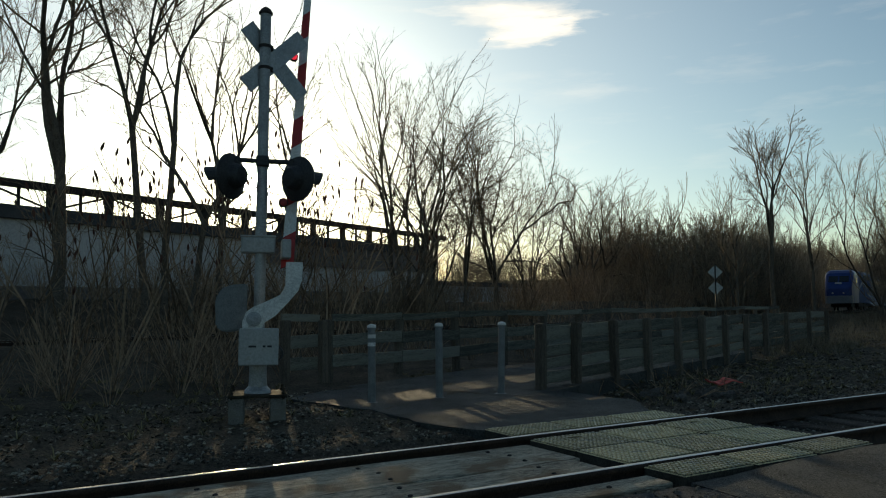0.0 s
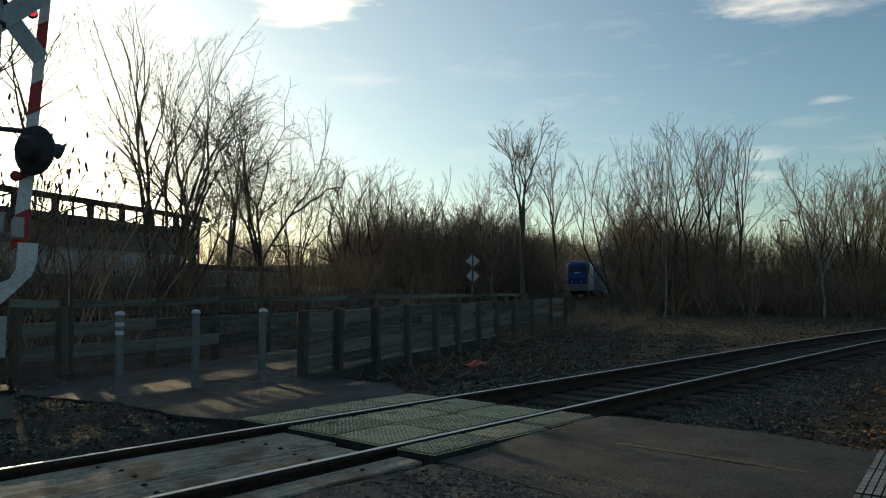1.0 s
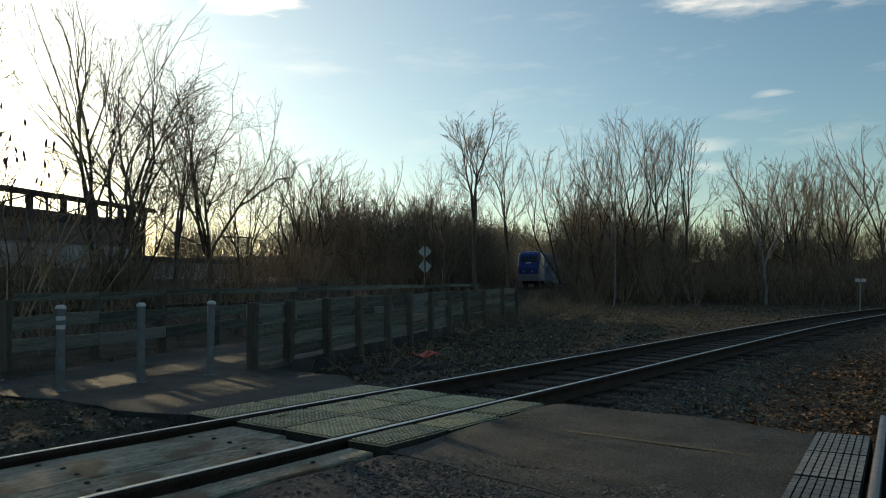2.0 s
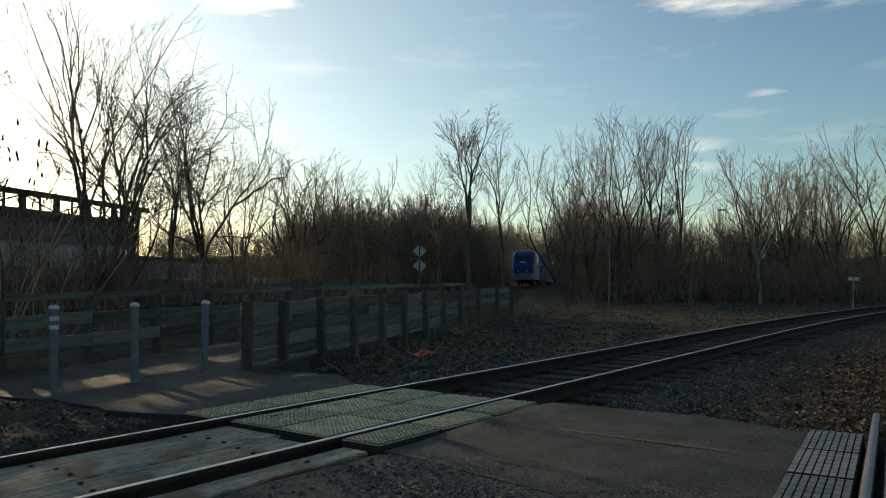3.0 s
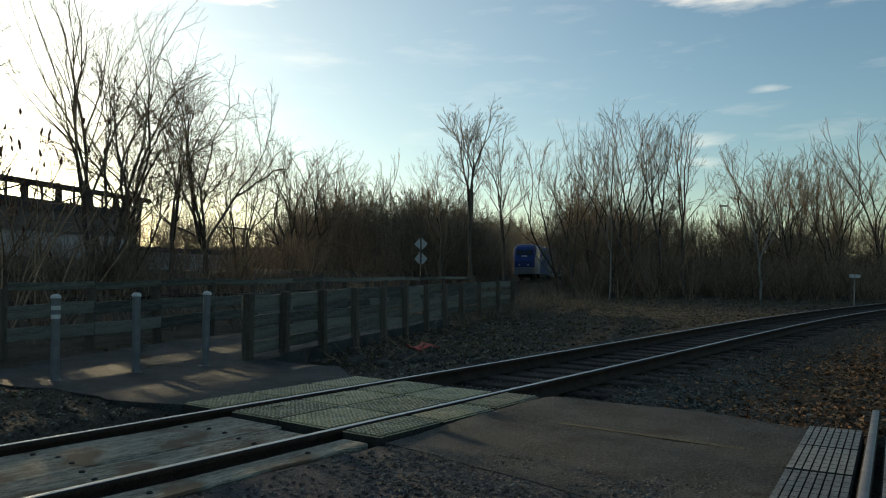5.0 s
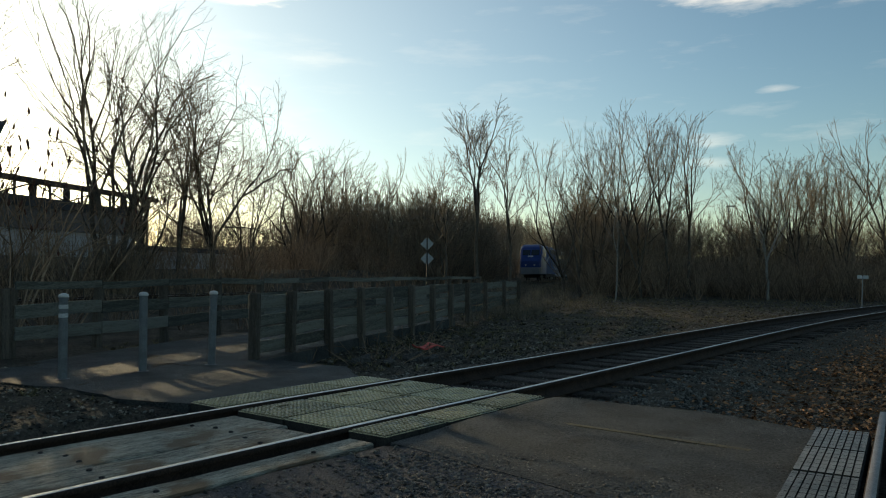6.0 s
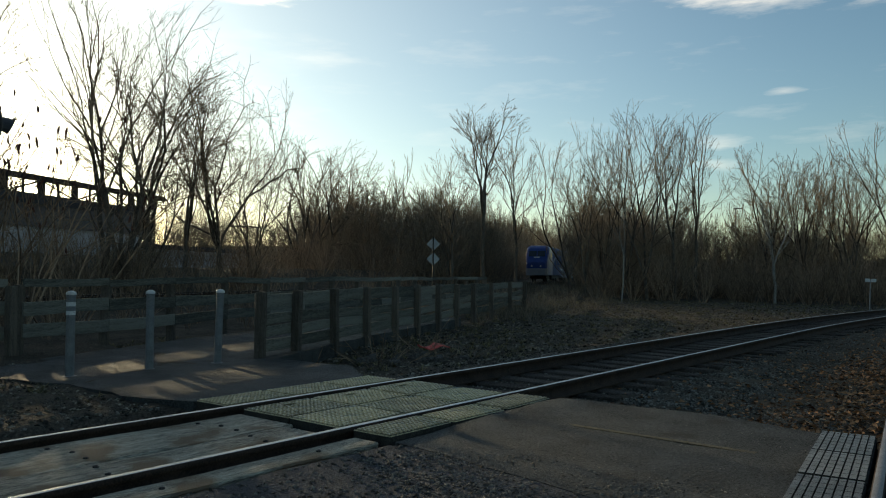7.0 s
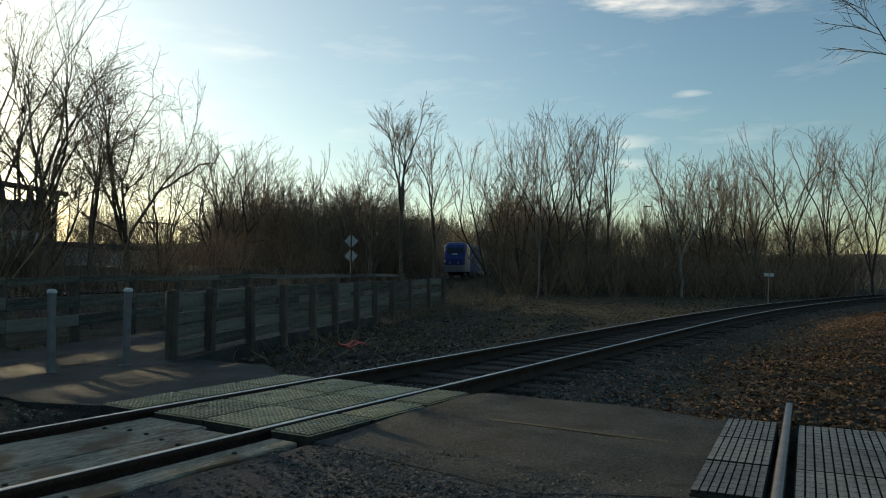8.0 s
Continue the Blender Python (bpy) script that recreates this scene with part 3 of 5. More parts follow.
for k, s in enumerate(np.arange(-8, 49.0, 3.1)):
    bm = bmesh.new()
    low, high = (s + 0.3, s + 3.2) if k % 2 else (s + 3.2, s + 0.3)
    tube(bm, along(HALL, HALL_DIR, low, 0.3, 6.14), along(HALL, HALL_DIR, high, 0.3, 7.06), 0.055, 0.055, 6)
    part("brace", bm, IRON, rack)
    hall_box("thin_post", s + 1.65, s + 1.77, 0.24, 0.36, 6.1, 7.06, IRON, rack)
for s, e in ((S_END + 0.4, 1.6), (S_END + 2.4, -1.6)):
    bm = bmesh.new()
    a, b = along(HALL, HALL_DIR, s, 0.3, 7.1), along(HALL, HALL_DIR, s + e, 0.3, 1.0)
    tube(bm, a, b, 0.16, 0.16, 6)
    part("slanted_leg", bm, IRON, rack)

# ---------- bare trees ----------


def grow(seed, height, stems=1, lean=0.1, first=0.28, counts=(14, 6, 5, 3), ratio=(0.42, 0.5, 0.55), angle=(38, 40, 40), girth=None, lift=0.2, fine=0.004, coarse=False):
    """The branches of a leafless tree, level by level, as arrays of places and radii."""
    rng = np.random.RandomState(seed)
    r0 = girth or height * 0.016
    a = rng.uniform(0, 6.283) + np.arange(stems) * 6.283 / stems + rng.normal(0, 0.3, stems)
    tilt = lean * (1.0 if stems > 1 else 0.35) * rng.uniform(0.5, 1.3, stems)
    D = np.stack([np.cos(a) * tilt, np.sin(a) * tilt, np.ones(stems)], 1)
    P = np.stack([np.cos(a), np.sin(a), 0 * a], 1) * (1.2 * r0 if stems > 1 else 0) - np.array([0, 0, 0.3])
    L = height * rng.uniform(0.84, 1.03, stems)
    R = r0 * (np.ones(stems) if stems == 1 else rng.uniform(0.5, 0.85, stems))
    out = []
    for depth in range(len(counts) + 1):
        last = depth == len(counts)
        k = (2 if coarse else 3) if last else ((5, 4, 3) if coarse else (10, 6, 5, 4))[depth]
        wander = (0.045, 0.08, 0.11, 0.14, 0.16)[depth]
        D = D / np.linalg.norm(D, axis=1, keepdims=True)
        pts, rad = [P], [R]
        for j in range(1, k):
            D = D + rng.normal(0, wander, D.shape) + np.array([0, 0, lift * (0.04 if depth == 0 else 0.2)])
            D = D / np.linalg.norm(D, axis=1, keepdims=True)
            pts.append(pts[-1] + D * (L / (k - 1))[:, None])
            rad.append(R * (1 - j / (k - 1)) ** 0.85 + fine * (0.6 if last else 1.0))
        A, B = np.stack(pts, 1), np.stack(rad, 1)
        out.append((depth, A, B))
        if last:
            break
        n = counts[depth]
        m = len(A)
        u = (np.arange(n)[None] + rng.uniform(0, 1, (m, n))) / n
        f = first + (1 - first) * u ** 0.9 if depth == 0 else 0.12 + 0.86 * u
        q = np.minimum(f, 0.985) * (k - 1)
        i = q.astype(int)
        w = (q - i)[..., None]
        rows = np.arange(m)[:, None]
        at = A[rows, i] * (1 - w) + A[rows, i + 1] * w
        way = A[rows, i + 1] - A[rows, i]
        way = way / (np.linalg.norm(way, axis=2, keepdims=True) + 1e-9)
        side = np.cross(way, rng.normal(0, 1, way.shape))
        side = side / (np.linalg.norm(side, axis=2, keepdims=True) + 1e-9)
        g = np.radians(angle[depth] * rng.uniform(0.65, 1.25, (m, n)))[..., None]
        D = (way * np.cos(g) + side * np.sin(g)).reshape(-1, 3)
        nl = L[:, None] * ratio[depth] * rng.uniform(0.6, 1.2, (m, n)) * (1.15 - 0.7 * f)
        rr = (B[rows, i] * (1 - w[..., 0]) + B[rows, i + 1] * w[..., 0]) * 0.6
        P, L, R = at.reshape(-1, 3), nl.ravel(), np.minimum(rr, (0.013, 0.008, 0.006, 0.005)[depth] * nl + 0.001).ravel()
    return out


def vase(seed, height, stems=3, trunk=0.2, lean=0.25, levels=5, fork=24, ratio=0.76, girth=0.16, lift=0.08, fine=0.006, side=1, wander=0.09, width=0.34, coarse=False):
    """The branches of a leafless tree that forks again and again into an open fan."""
    rng = np.random.RandomState(seed)
    spans = ratio ** np.arange(levels + 1)
    first = height * (1 - trunk) / spans.sum() * 1.12
    out = []
    base, top = np.array([0.0, 0.0, -0.3]), np.array([rng.normal(0, 0.02) * height * trunk, rng.normal(0, 0.02) * height * trunk, height * trunk])
    a = rng.uniform(0, 6.283) + np.arange(stems) * 6.283 / stems + rng.normal(0, 0.35, stems)
    tilt = lean * rng.uniform(0.35, 1.25, stems)
    D = np.stack([np.cos(a) * tilt, np.sin(a) * tilt, np.ones(stems)], 1)
    if trunk > 0.05:
        w = np.linspace(0, 1, 5)[None, :, None]
        out.append((0, base * (1 - w) + top * w + rng.normal(0, 0.012 * height * trunk, (1, 5, 3)) * np.sin(w * 3.14), np.linspace(1.15, 0.85, 5)[None] * girth))
        P = np.repeat(top[None] * 0.97, stems, 0)
        R = girth * rng.uniform(0.55, 0.8, stems)
    else:
        P = np.stack([np.cos(a), np.sin(a), 0 * a], 1) * girth * 1.5 + base
        R = girth * rng.uniform(0.55, 0.9, stems)
    L = first * rng.uniform(0.85, 1.15, stems)
    for level in range(levels + 1):
        k = 2 if coarse and level else 5 if level < 2 else 4 if level < 4 else 3
        D = D / np.linalg.norm(D, axis=1, keepdims=True)
        pts, rad = [P], [R]
        tip = np.maximum(R * 0.72, fine)
        for j in range(1, k):
            D = D + rng.normal(0, wander, D.shape) + np.array([0, 0, lift * 0.8 / (k - 1)])
            D = D / np.linalg.norm(D, axis=1, keepdims=True)
            pts.append(pts[-1] + D * (L / (k - 1))[:, None])
            rad.append(R + (tip - R) * j / (k - 1))
        A, B = np.stack(pts, 1), np.stack(rad, 1)
        out.append((level + 1, A, B))
        if level == levels:
            break
        m = len(A)
        newP, newD, newL, newR = [], [], [], []
        for child in range(2 + side):
            across = np.cross(D, rng.normal(0, 1, D.shape))
            across /= np.linalg.norm(across, axis=1, keepdims=True) + 1e-9
            bend = (0.45, 1.0, 1.7)[min(child, 2)] * fork * rng.uniform(0.6, 1.3, m)
            g = np.radians(bend)[:, None]
            if child < 2:
                at, thick = A[:, -1], B[:, -1] * (0.95, 0.75)[child]
            else:
                w = rng.uniform(0.15, 0.9, m) * (k - 1)
                i = np.minimum(w.astype(int), k - 2)
                f = (w - i)[:, None]
                at = A[np.arange(m), i] * (1 - f) + A[np.arange(m), i + 1] * f
                thick = B[np.arange(m), i] * 0.5
            newP.append(at)
            newD.append(D * np.cos(g) + across * np.sin(g))
            newL.append(L * ratio * (1.0, 0.88, 0.72)[min(child, 2)] * rng.uniform(0.75, 1.2, m))
            newR.append(np.maximum(thick, fine))
        P, D, L, R = np.concatenate(newP), np.concatenate(newD), np.concatenate(newL), np.concatenate(newR)
    # an even, rounded crown that stands over its foot
    tips = out[-1][1].reshape(-1, 3)
    reach = height / np.percentile(tips[:, 2], 99)
    lean_x, lean_y, mid = tips[:, 0].mean(), tips[:, 1].mean(), tips[:, 2].mean()
    shaped = []
    for depth, A, B in out:
        A = A.copy()
        rise = np.clip(A[..., 2] / mid, 0, 1.4)
        A[..., 0] -= 0.85 * lean_x * rise
        A[..., 1] -= 0.85 * lean_y * rise
        A *= reach
        far = np.hypot(A[..., 0], A[..., 1])
        squeeze = 1 / (1 + (far / (width * height * 1.25)) ** 4) ** 0.25
        A[..., :2] *= squeeze[..., None]
        A[..., 2] = np.where(A[..., 2] > height * 0.9, height * 0.9 + 0.5 * (A[..., 2] - height * 0.9), A[..., 2])
        shaped.append((depth, A, B))
    return shaped


def sheath(lines, sides=(8, 7, 5, 4, 3, 3)):
    """Tapered tubes round lines of (place, radius), as arrays of corners and four-sided faces."""
    verts, faces, n0 = [], [], 0
    for depth, P, R in lines:
        s, k, some = sides[min(depth, len(sides) - 1)], P.shape[1], P
        D = np.gradient(P, axis=1)
        D /= np.linalg.norm(D, axis=2, keepdims=True) + 1e-9
        ref = np.where(np.abs(D[..., 2:3]) > 0.9, np.array([1.0, 0, 0]), np.array([0, 0, 1.0]))
        U = np.cross(D, ref)
        U /= np.linalg.norm(U, axis=2, keepdims=True) + 1e-9
        V = np.cross(D, U)
        a = np.arange(s) * 2 * np.pi / s
        ring = P[:, :, None] + R[:, :, None, None] * (np.cos(a)[:, None] * U[:, :, None] + np.sin(a)[:, None] * V[:, :, None])
        m = len(some)
        base = n0 + (np.arange(m) * k * s)[:, None, None] + (np.arange(k - 1) * s)[None, :, None] + np.arange(s)[None, None]
        nxt = n0 + (np.arange(m) * k * s)[:, None, None] + (np.arange(k - 1) * s)[None, :, None] + ((np.arange(s) + 1) % s)[None, None]
        faces.append(np.stack([base, nxt, nxt + s, base + s], -1).reshape(-1, 4))
        verts.append(ring.reshape(-1, 3))
        n0 += m * k * s
    return np.concatenate(verts), np.concatenate(faces)


def tree(x, y, height, seed, label, mat=None, z=None, turn=0.0, forked=True, **how):
    t = thing("tree", label, "tree")
    t.matrix_world = pose(x, y, one_z(x, y) if z is None else z, 0, 0, turn)
    lines = vase(seed, height, **how) if forked else grow(seed, height, **how)
    split = 2 if forked else 1
    v, f = sheath([q for q in lines if q[0] <= split])
    ob = new("trunk", mesh_object("trunk", v, f, mat or BARK))
    ob.parent = t
    v, f = sheath([q for q in lines if q[0] > split])
    ob = new("crown", mesh_object("crown", v, f, mat or TWIG))
    ob.parent = t
    return t


BARE = "leafless tree with dark bark and fine twigs"
FORKED = "leafless tree with a forked trunk before the hall"
SLIM = "leafless tree with a slim straight trunk before the hall"
tree(-2.1, 26.1, 17.5, 11, "leafless tree with a thick forked trunk before the hall", stems=3, trunk=0.34, lean=0.3, levels=6, girth=0.2, fork=27)
tree(-2.74, 24.1, 6.5, 12, "slender leafless young tree before the hall", stems=2, trunk=0.3, girth=0.07, levels=4)
tree(0.9, 25.7, 17.5, 13, SLIM, stems=3, trunk=0.42, lean=0.25, levels=6, girth=0.13, fork=27)
tree(1.5, 26.4, 17.0, 33, SLIM, stems=2, trunk=0.4, lean=0.25, levels=6, girth=0.13, fork=27)
tree(2.3, 25.5, 14, 14, "leafless leaning tree before the hall", stems=2, trunk=0.3, lean=0.55, girth=0.12)
tree(-5.6, 27.2, 13.5, 71, FORKED, stems=3, trunk=0.2, lean=0.28, levels=6, girth=0.14)
tree(4.3, 28.8, 16.5, 73, FORKED, stems=3, trunk=0.3, lean=0.25, girth=0.13)
tree(7.9, 30.4, 14.0, 16, BARE, stems=2, trunk=0.35, lean=0.28, girth=0.15, levels=6)
tree(15.4, 32.4, 15.2, 319, "tall leafless tree with spreading forked trunks", stems=6, trunk=0.05, lean=0.4, levels=6, girth=0.19, fork=25, lift=0.0, ratio=0.8, fine=0.006, wander=0.06, width=0.31)
tree(18.0, 33.9, 12.6, 218, "tall leafless tree with two trunks", stems=3, trunk=0.15, lean=0.34, levels=6, girth=0.16, fork=26, lift=0.0, ratio=0.8, fine=0.006, wander=0.07)
tree(21.8, 36.3, 12.5, 19, BARE, stems=3, trunk=0.12, lean=0.22, girth=0.13, fork=31, levels=6, fine=0.008)
tree(24.6, 36.9, 12.8, 20, "broad bushy leafless tree", stems=5, trunk=0.1, lean=0.3, side=2, levels=5, girth=0.17, fork=33, lift=0.0, ratio=0.78, fine=0.007, wander=0.12)
tree(28.4, 38.2, 9.0, 36, "bushy leafless tree behind the far line", stems=5, trunk=0.0, lean=0.32, fork=29, side=2, levels=4, girth=0.11, fine=0.007)
tree(20.0, 37.5, 8.5, 35, "bushy leafless tree behind the far line", stems=4, trunk=0.0, lean=0.3, fork=29, side=2, levels=4, girth=0.11, fine=0.007)
for n, (x, y, h) in enumerate(((46.8, 51.0, 12.6), (56.9, 55.0, 12.8), (51.0, 53.5, 12.0), (43.0, 50.0, 11.0))):
    tree(x, y, h * 1.05, 21 + n, BARE, stems=5, trunk=0.05, lean=0.34, girth=0.16, fork=31, fine=0.011)
tree(36.6, 24.8, 13.4, 124, "slender upright leafless tree above the thicket", stems=3, trunk=0.42, lean=0.2, fork=22, girth=0.13, lift=0.14, fine=0.007, levels=6)
tree(39.6, 24.1, 12.0, 125, "slender upright leafless tree above the thicket", stems=3, trunk=0.3, lean=0.24, fork=22, girth=0.11, lift=0.14, fine=0.007)
tree(35.0, 26.2, 10.2, 126, "slender leafless tree with leaning stems above the thicket", stems=3, trunk=0.1, lean=0.34, fork=23, girth=0.09, lift=0.12, fine=0.007)
for n, (x, y, h, lean) in enumerate(((41.4, 20.9, 10.2, 0.34), (40.1, 19.0, 9.9, 0.2), (44.2, 19.7, 10.4, 0.25), (43.0, 17.5, 11.6, 0.28), (41.7, 15.5, 11.5, 0.25), (43.3, 14.3, 11.2, 0.12), (45.6, 13.7, 11.4, 0.12))):
    tree(x, y, h * 1.1, 40 + n, "slender leafless tree at the edge of the wood", stems=4 if lean > 0.22 else 3, trunk=0.12 if lean > 0.15 else 0.35, lean=lean, fork=22, girth=0.11, lift=0.14, fine=0.007)
for n, (x, y, h) in enumerate(((53.7, 11.1, 9.8), (56.0, 10.2, 10.6), (58.4, 8.6, 10.6), (60.8, 6.9, 10.0), (57.2, 3.6, 11.9), (59.5, 1.0, 11.3), (55.6, -1.7, 10.4), (52.5, 8.5, 8.6), (50.5, 5.5, 8.2))):
    tree(x, y, h * 1.1, 50 + n, "leafless tree at the edge of the wood", stems=4, trunk=0.12, lean=0.26, fork=23, girth=0.11, lift=0.14, fine=0.008)
tree(37.4, 15.3, 6.0, 60, "thin pale-barked birch at the edge of the clearing", PALE, stems=2, trunk=0.5, lean=0.12, girth=0.045, levels=3)
tree(42.2, 7.9, 6.8, 61, "leaning pale-barked tree with a forked stem", PALE, stems=3, trunk=0.32, lean=0.5, girth=0.08, levels=4)
tree(12.45, -4.6, 10.5, 62, "leafless tree with drooping twigs beside the track", forked=False, stems=2, lean=0.12, first=0.34, girth=0.12, counts=(18, 11, 10), lift=-0.06, angle=(62, 50, 48), ratio=(0.36, 0.5, 0.55), fine=0.005)

# ---------- woods and thickets ----------


def scatter(name, spots, kinds, mat, label, category):
    """Many small plants or pieces joined into one body."""
    V, F, n0 = [], [], 0
    spots = np.asarray(spots, float)
    heights = ground_z(spots[:, 0], spots[:, 1])
    heights = np.where((spots[:, 0] < 2.6) & (spots[:, 1] < 0) & (spots[:, 1] > -2.9), -0.05, heights)
    for k in range(len(kinds)):
        mine = spots[:, 4].astype(int) == k
        if not mine.any():
            continue
        v, f = kinds[k]
        some = spots[mine]
        c, w = np.cos(some[:, 3])[:, None], np.sin(some[:, 3])[:, None]
        q = np.stack([v[None, :, 0] * c - v[None, :, 1] * w, v[None, :, 0] * w + v[None, :, 1] * c, np.repeat(v[None, :, 2], len(some), 0)], 2) * some[:, 2][:, None, None]
        q = q + np.stack([some[:, 0], some[:, 1], heights[mine]], 1)[:, None]
        V.append(q.reshape(-1, 3))
        F.append((f[None] + (n0 + np.arange(len(some)) * len(v))[:, None, None]).reshape(-1, f.shape[1]))
        n0 += len(some) * len(v)
    me = mesh_object(name, np.concatenate(V), np.concatenate(F), mat)
    return tagged(new(name, me), label, category, kind="stuff")


MIDST = (-4.35, -3.9)


def around(rng, az0, az1, r0, r1):
    a, r = radians(rng.uniform(az0, az1)), math.sqrt(rng.uniform(r0 * r0, r1 * r1))
    return MIDST[0] + r * math.cos(a), MIDST[1] + r * math.sin(a)


def strewn(rng, zones, count, sizes, kinds, clear=3.8):
    spots = []
    while len(spots) < count:
        x, y = around(rng, *rng.choice(zones))
        off = float(far_offset(x, y))
        bearing = math.degrees(math.atan2(y - MIDST[1], x - MIDST[0]))
        if -5.5 < off < 3.5 or (off < 0 and 28.0 < bearing < 33.4) or (x > 5 and abs(y - track_a(x)) < clear):
            continue
        spots.append((x, y, rng.uniform(*sizes), rng.uniform(0, 6.28), rng.randrange(kinds)))
    return spots


rng = random.Random(31)
wood_kinds = [sheath(vase(100 + k, 9, stems=4, trunk=0.05, lean=0.45, levels=4, fork=27, girth=0.075, fine=0.013, wander=0.12, lift=0.1, coarse=True), (4, 4, 3, 3, 3)) for k in range(8)]
back = strewn(rng, ((26, 50, 84, 140), (33, 50, 84, 125), (33, 48, 70, 90), (48, 62, 105, 145)), 270, (0.75, 1.15), 8) + strewn(rng, ((33.4, 42, 68, 100), (20, 28.0, 58, 80)), 75, (0.65, 0.95), 8) + strewn(rng, ((33.4, 39, 100, 150), (24, 28.0, 70, 100)), 60, (0.95, 1.2), 8)
side = strewn(rng, ((3, 27, 56, 78), (-8, 27, 60, 84), (-30, 1, 50, 78)), 170, (0.5, 0.85), 8)
closing = [(*far_along(rng.uniform(210, 340), rng.uniform(-120, 60))[:2], rng.uniform(1.0, 1.6), rng.uniform(0, 6.28), rng.randrange(8)) for k in range(110)]
flank = [(*far_along(rng.uniform(5, 220), rng.uniform(6, 26))[:2], rng.uniform(0.75, 1.15), rng.uniform(0, 6.28), rng.randrange(8)) for k in range(120)]
scatter("wood", back + side + closing + flank, wood_kinds, TWIG, "leafless brown wood behind the clearing", "wood")
bush_kinds = [sheath(grow(200 + k, 3.4, stems=7, lean=0.5, first=0.15, counts=(7,), angle=(35,), ratio=(0.42,), girth=0.03, fine=0.008, coarse=True), (3, 3)) for k in range(8)]
zones = ((34, 50, 58, 95), (26, 50, 90, 140), (34, 48, 75, 110), (3, 27, 47, 62), (-8, 27, 50, 66), (-30, 1, 44, 62))
scatter("thicket", strewn(rng, zones, 780, (0.6, 1.15), 8) + strewn(rng, ((55, 105, 34, 42), (40, 80, 33, 44), (45, 62, 45, 70)), 240, (0.35, 0.8), 8) + [(*far_along(rng.uniform(0, 180), rng.uniform(5, 14))[:2], rng.uniform(0.6, 1.2), rng.uniform(0, 6.28), rng.randrange(8)) for k in range(150)], bush_kinds, BRUSH, "brown leafless thicket at the edge of the wood", "thicket")

# ---------- more materials ----------
BLACK = material("black_enamel", (0.012, 0.012, 0.013), (0.035, 0.035, 0.037), 0.55, 6, 60, 0.1)
GREYBOX = material("light_grey_enamel", (0.24, 0.24, 0.235), (0.33, 0.33, 0.32), 0.55, 4, 30, 0.1, spots=((0.22, 0.2, 0.18), 8, 0.6))
SIGNBACK = material("bare_aluminium", (0.2, 0.21, 0.22), (0.34, 0.35, 0.36), 0.45, 4, 50, 0.08, metal=0.5)
RED = material("red_sheeting", (0.2, 0.018, 0.018), (0.34, 0.03, 0.028), 0.5, 8, 60, 0.1)
CONCRETE = material("concrete", (0.07, 0.066, 0.06), (0.19, 0.18, 0.165), 0.9, 4, 60, 0.5, spots=((0.13, 0.12, 0.1), 5, 0.55))
BLUE = material("blue_coach_paint", (0.012, 0.03, 0.13), (0.02, 0.05, 0.2), 0.35, 2, 40, 0.05)
SLATE = material("slate_blue_coach_paint", (0.03, 0.045, 0.10), (0.06, 0.08, 0.16), 0.75, 2, 40, 0.05, spec=0.08)
COACH = material("silver_white_coach_paint", (0.17, 0.18, 0.20), (0.27, 0.28, 0.30), 0.65, 1, 30, 0.05, spec=0.1)
PLASTIC = material("faded_red_plastic", (0.42, 0.05, 0.04), (0.68, 0.13, 0.1), 0.6, 9, 60, 0.3)
LAMP = bpy.data.materials.new("lit_red_lens")
LAMP.use_nodes = True
lens = LAMP.node_tree.nodes["Principled BSDF"]
lens.inputs["Base Color"].default_value = (0.6, 0.02, 0.03, 1)
lens.inputs["Emission Color"].default_value = (1.0, 0.03, 0.06, 1)
lens.inputs["Emission Strength"].default_value = 0.9
GLASS = bpy.data.materials.new("dark_window_glass")
GLASS.use_nodes = True
pane = GLASS.node_tree.nodes["Principled BSDF"]
pane.inputs["Base Color"].default_value = (0.015, 0.018, 0.022, 1)
pane.inputs["Roughness"].default_value = 0.08

# ---------- crossing signal with its raised gate ----------
signal = thing("crossing_signal", "railway crossing signal with crossbuck, two hooded lamps and raised gate", "railway signal", pose(-1.6, 4.9, -0.13, 0, 0.7, -17.5))
for x in (-0.23, 0.23):
    bm = bmesh.new()
    box(bm, (0.18, 0.5, 0.52), (x, 0, 0.09), bevel=0.015)
    part("footing", bm, CONCRETE, signal, "worn concrete footing")
bm = bmesh.new()
box(bm, (0.66, 0.56, 0.035), (0, 0, 0.365), bevel=0.006)
for x in (-0.29, 0.29):
    for y in (-0.24, 0.24):
        tube(bm, (x, y, 0.33), (x, y, 0.45), 0.016, 0.016, 8)
        tube(bm, (x, y, 0.38), (x, y, 0.41), 0.03, 0.03, 6)
# shares the matt shade colour of the panel grooves, so the sun leaves no glint
part("base_plate", bm, PANEL_GAP, signal)
bm = bmesh.new()
turned(bm, ((0.16, 0.38), (0.15, 0.41), (0.105, 0.46), (0.095, 0.8)), 16)
part("pedestal", bm, STEEL, signal)
bm = bmesh.new()
turned(bm, ((0.066, 0.75), (0.066, 4.98), (0.07, 4.99), (0.07, 5.02), (0.045, 5.03), (0.012, 5.035)), 20, pose(0, 0.16, 0))
part("mast", bm, STEEL, signal)
bm = bmesh.new()
turned(bm, ((0.072, 4.985), (0.086, 4.99), (0.086, 5.01), (0.06, 5.05), (0.014, 5.085)), 16, pose(0, 0.16, 0))
part("mast_cap", bm, IRON, signal)
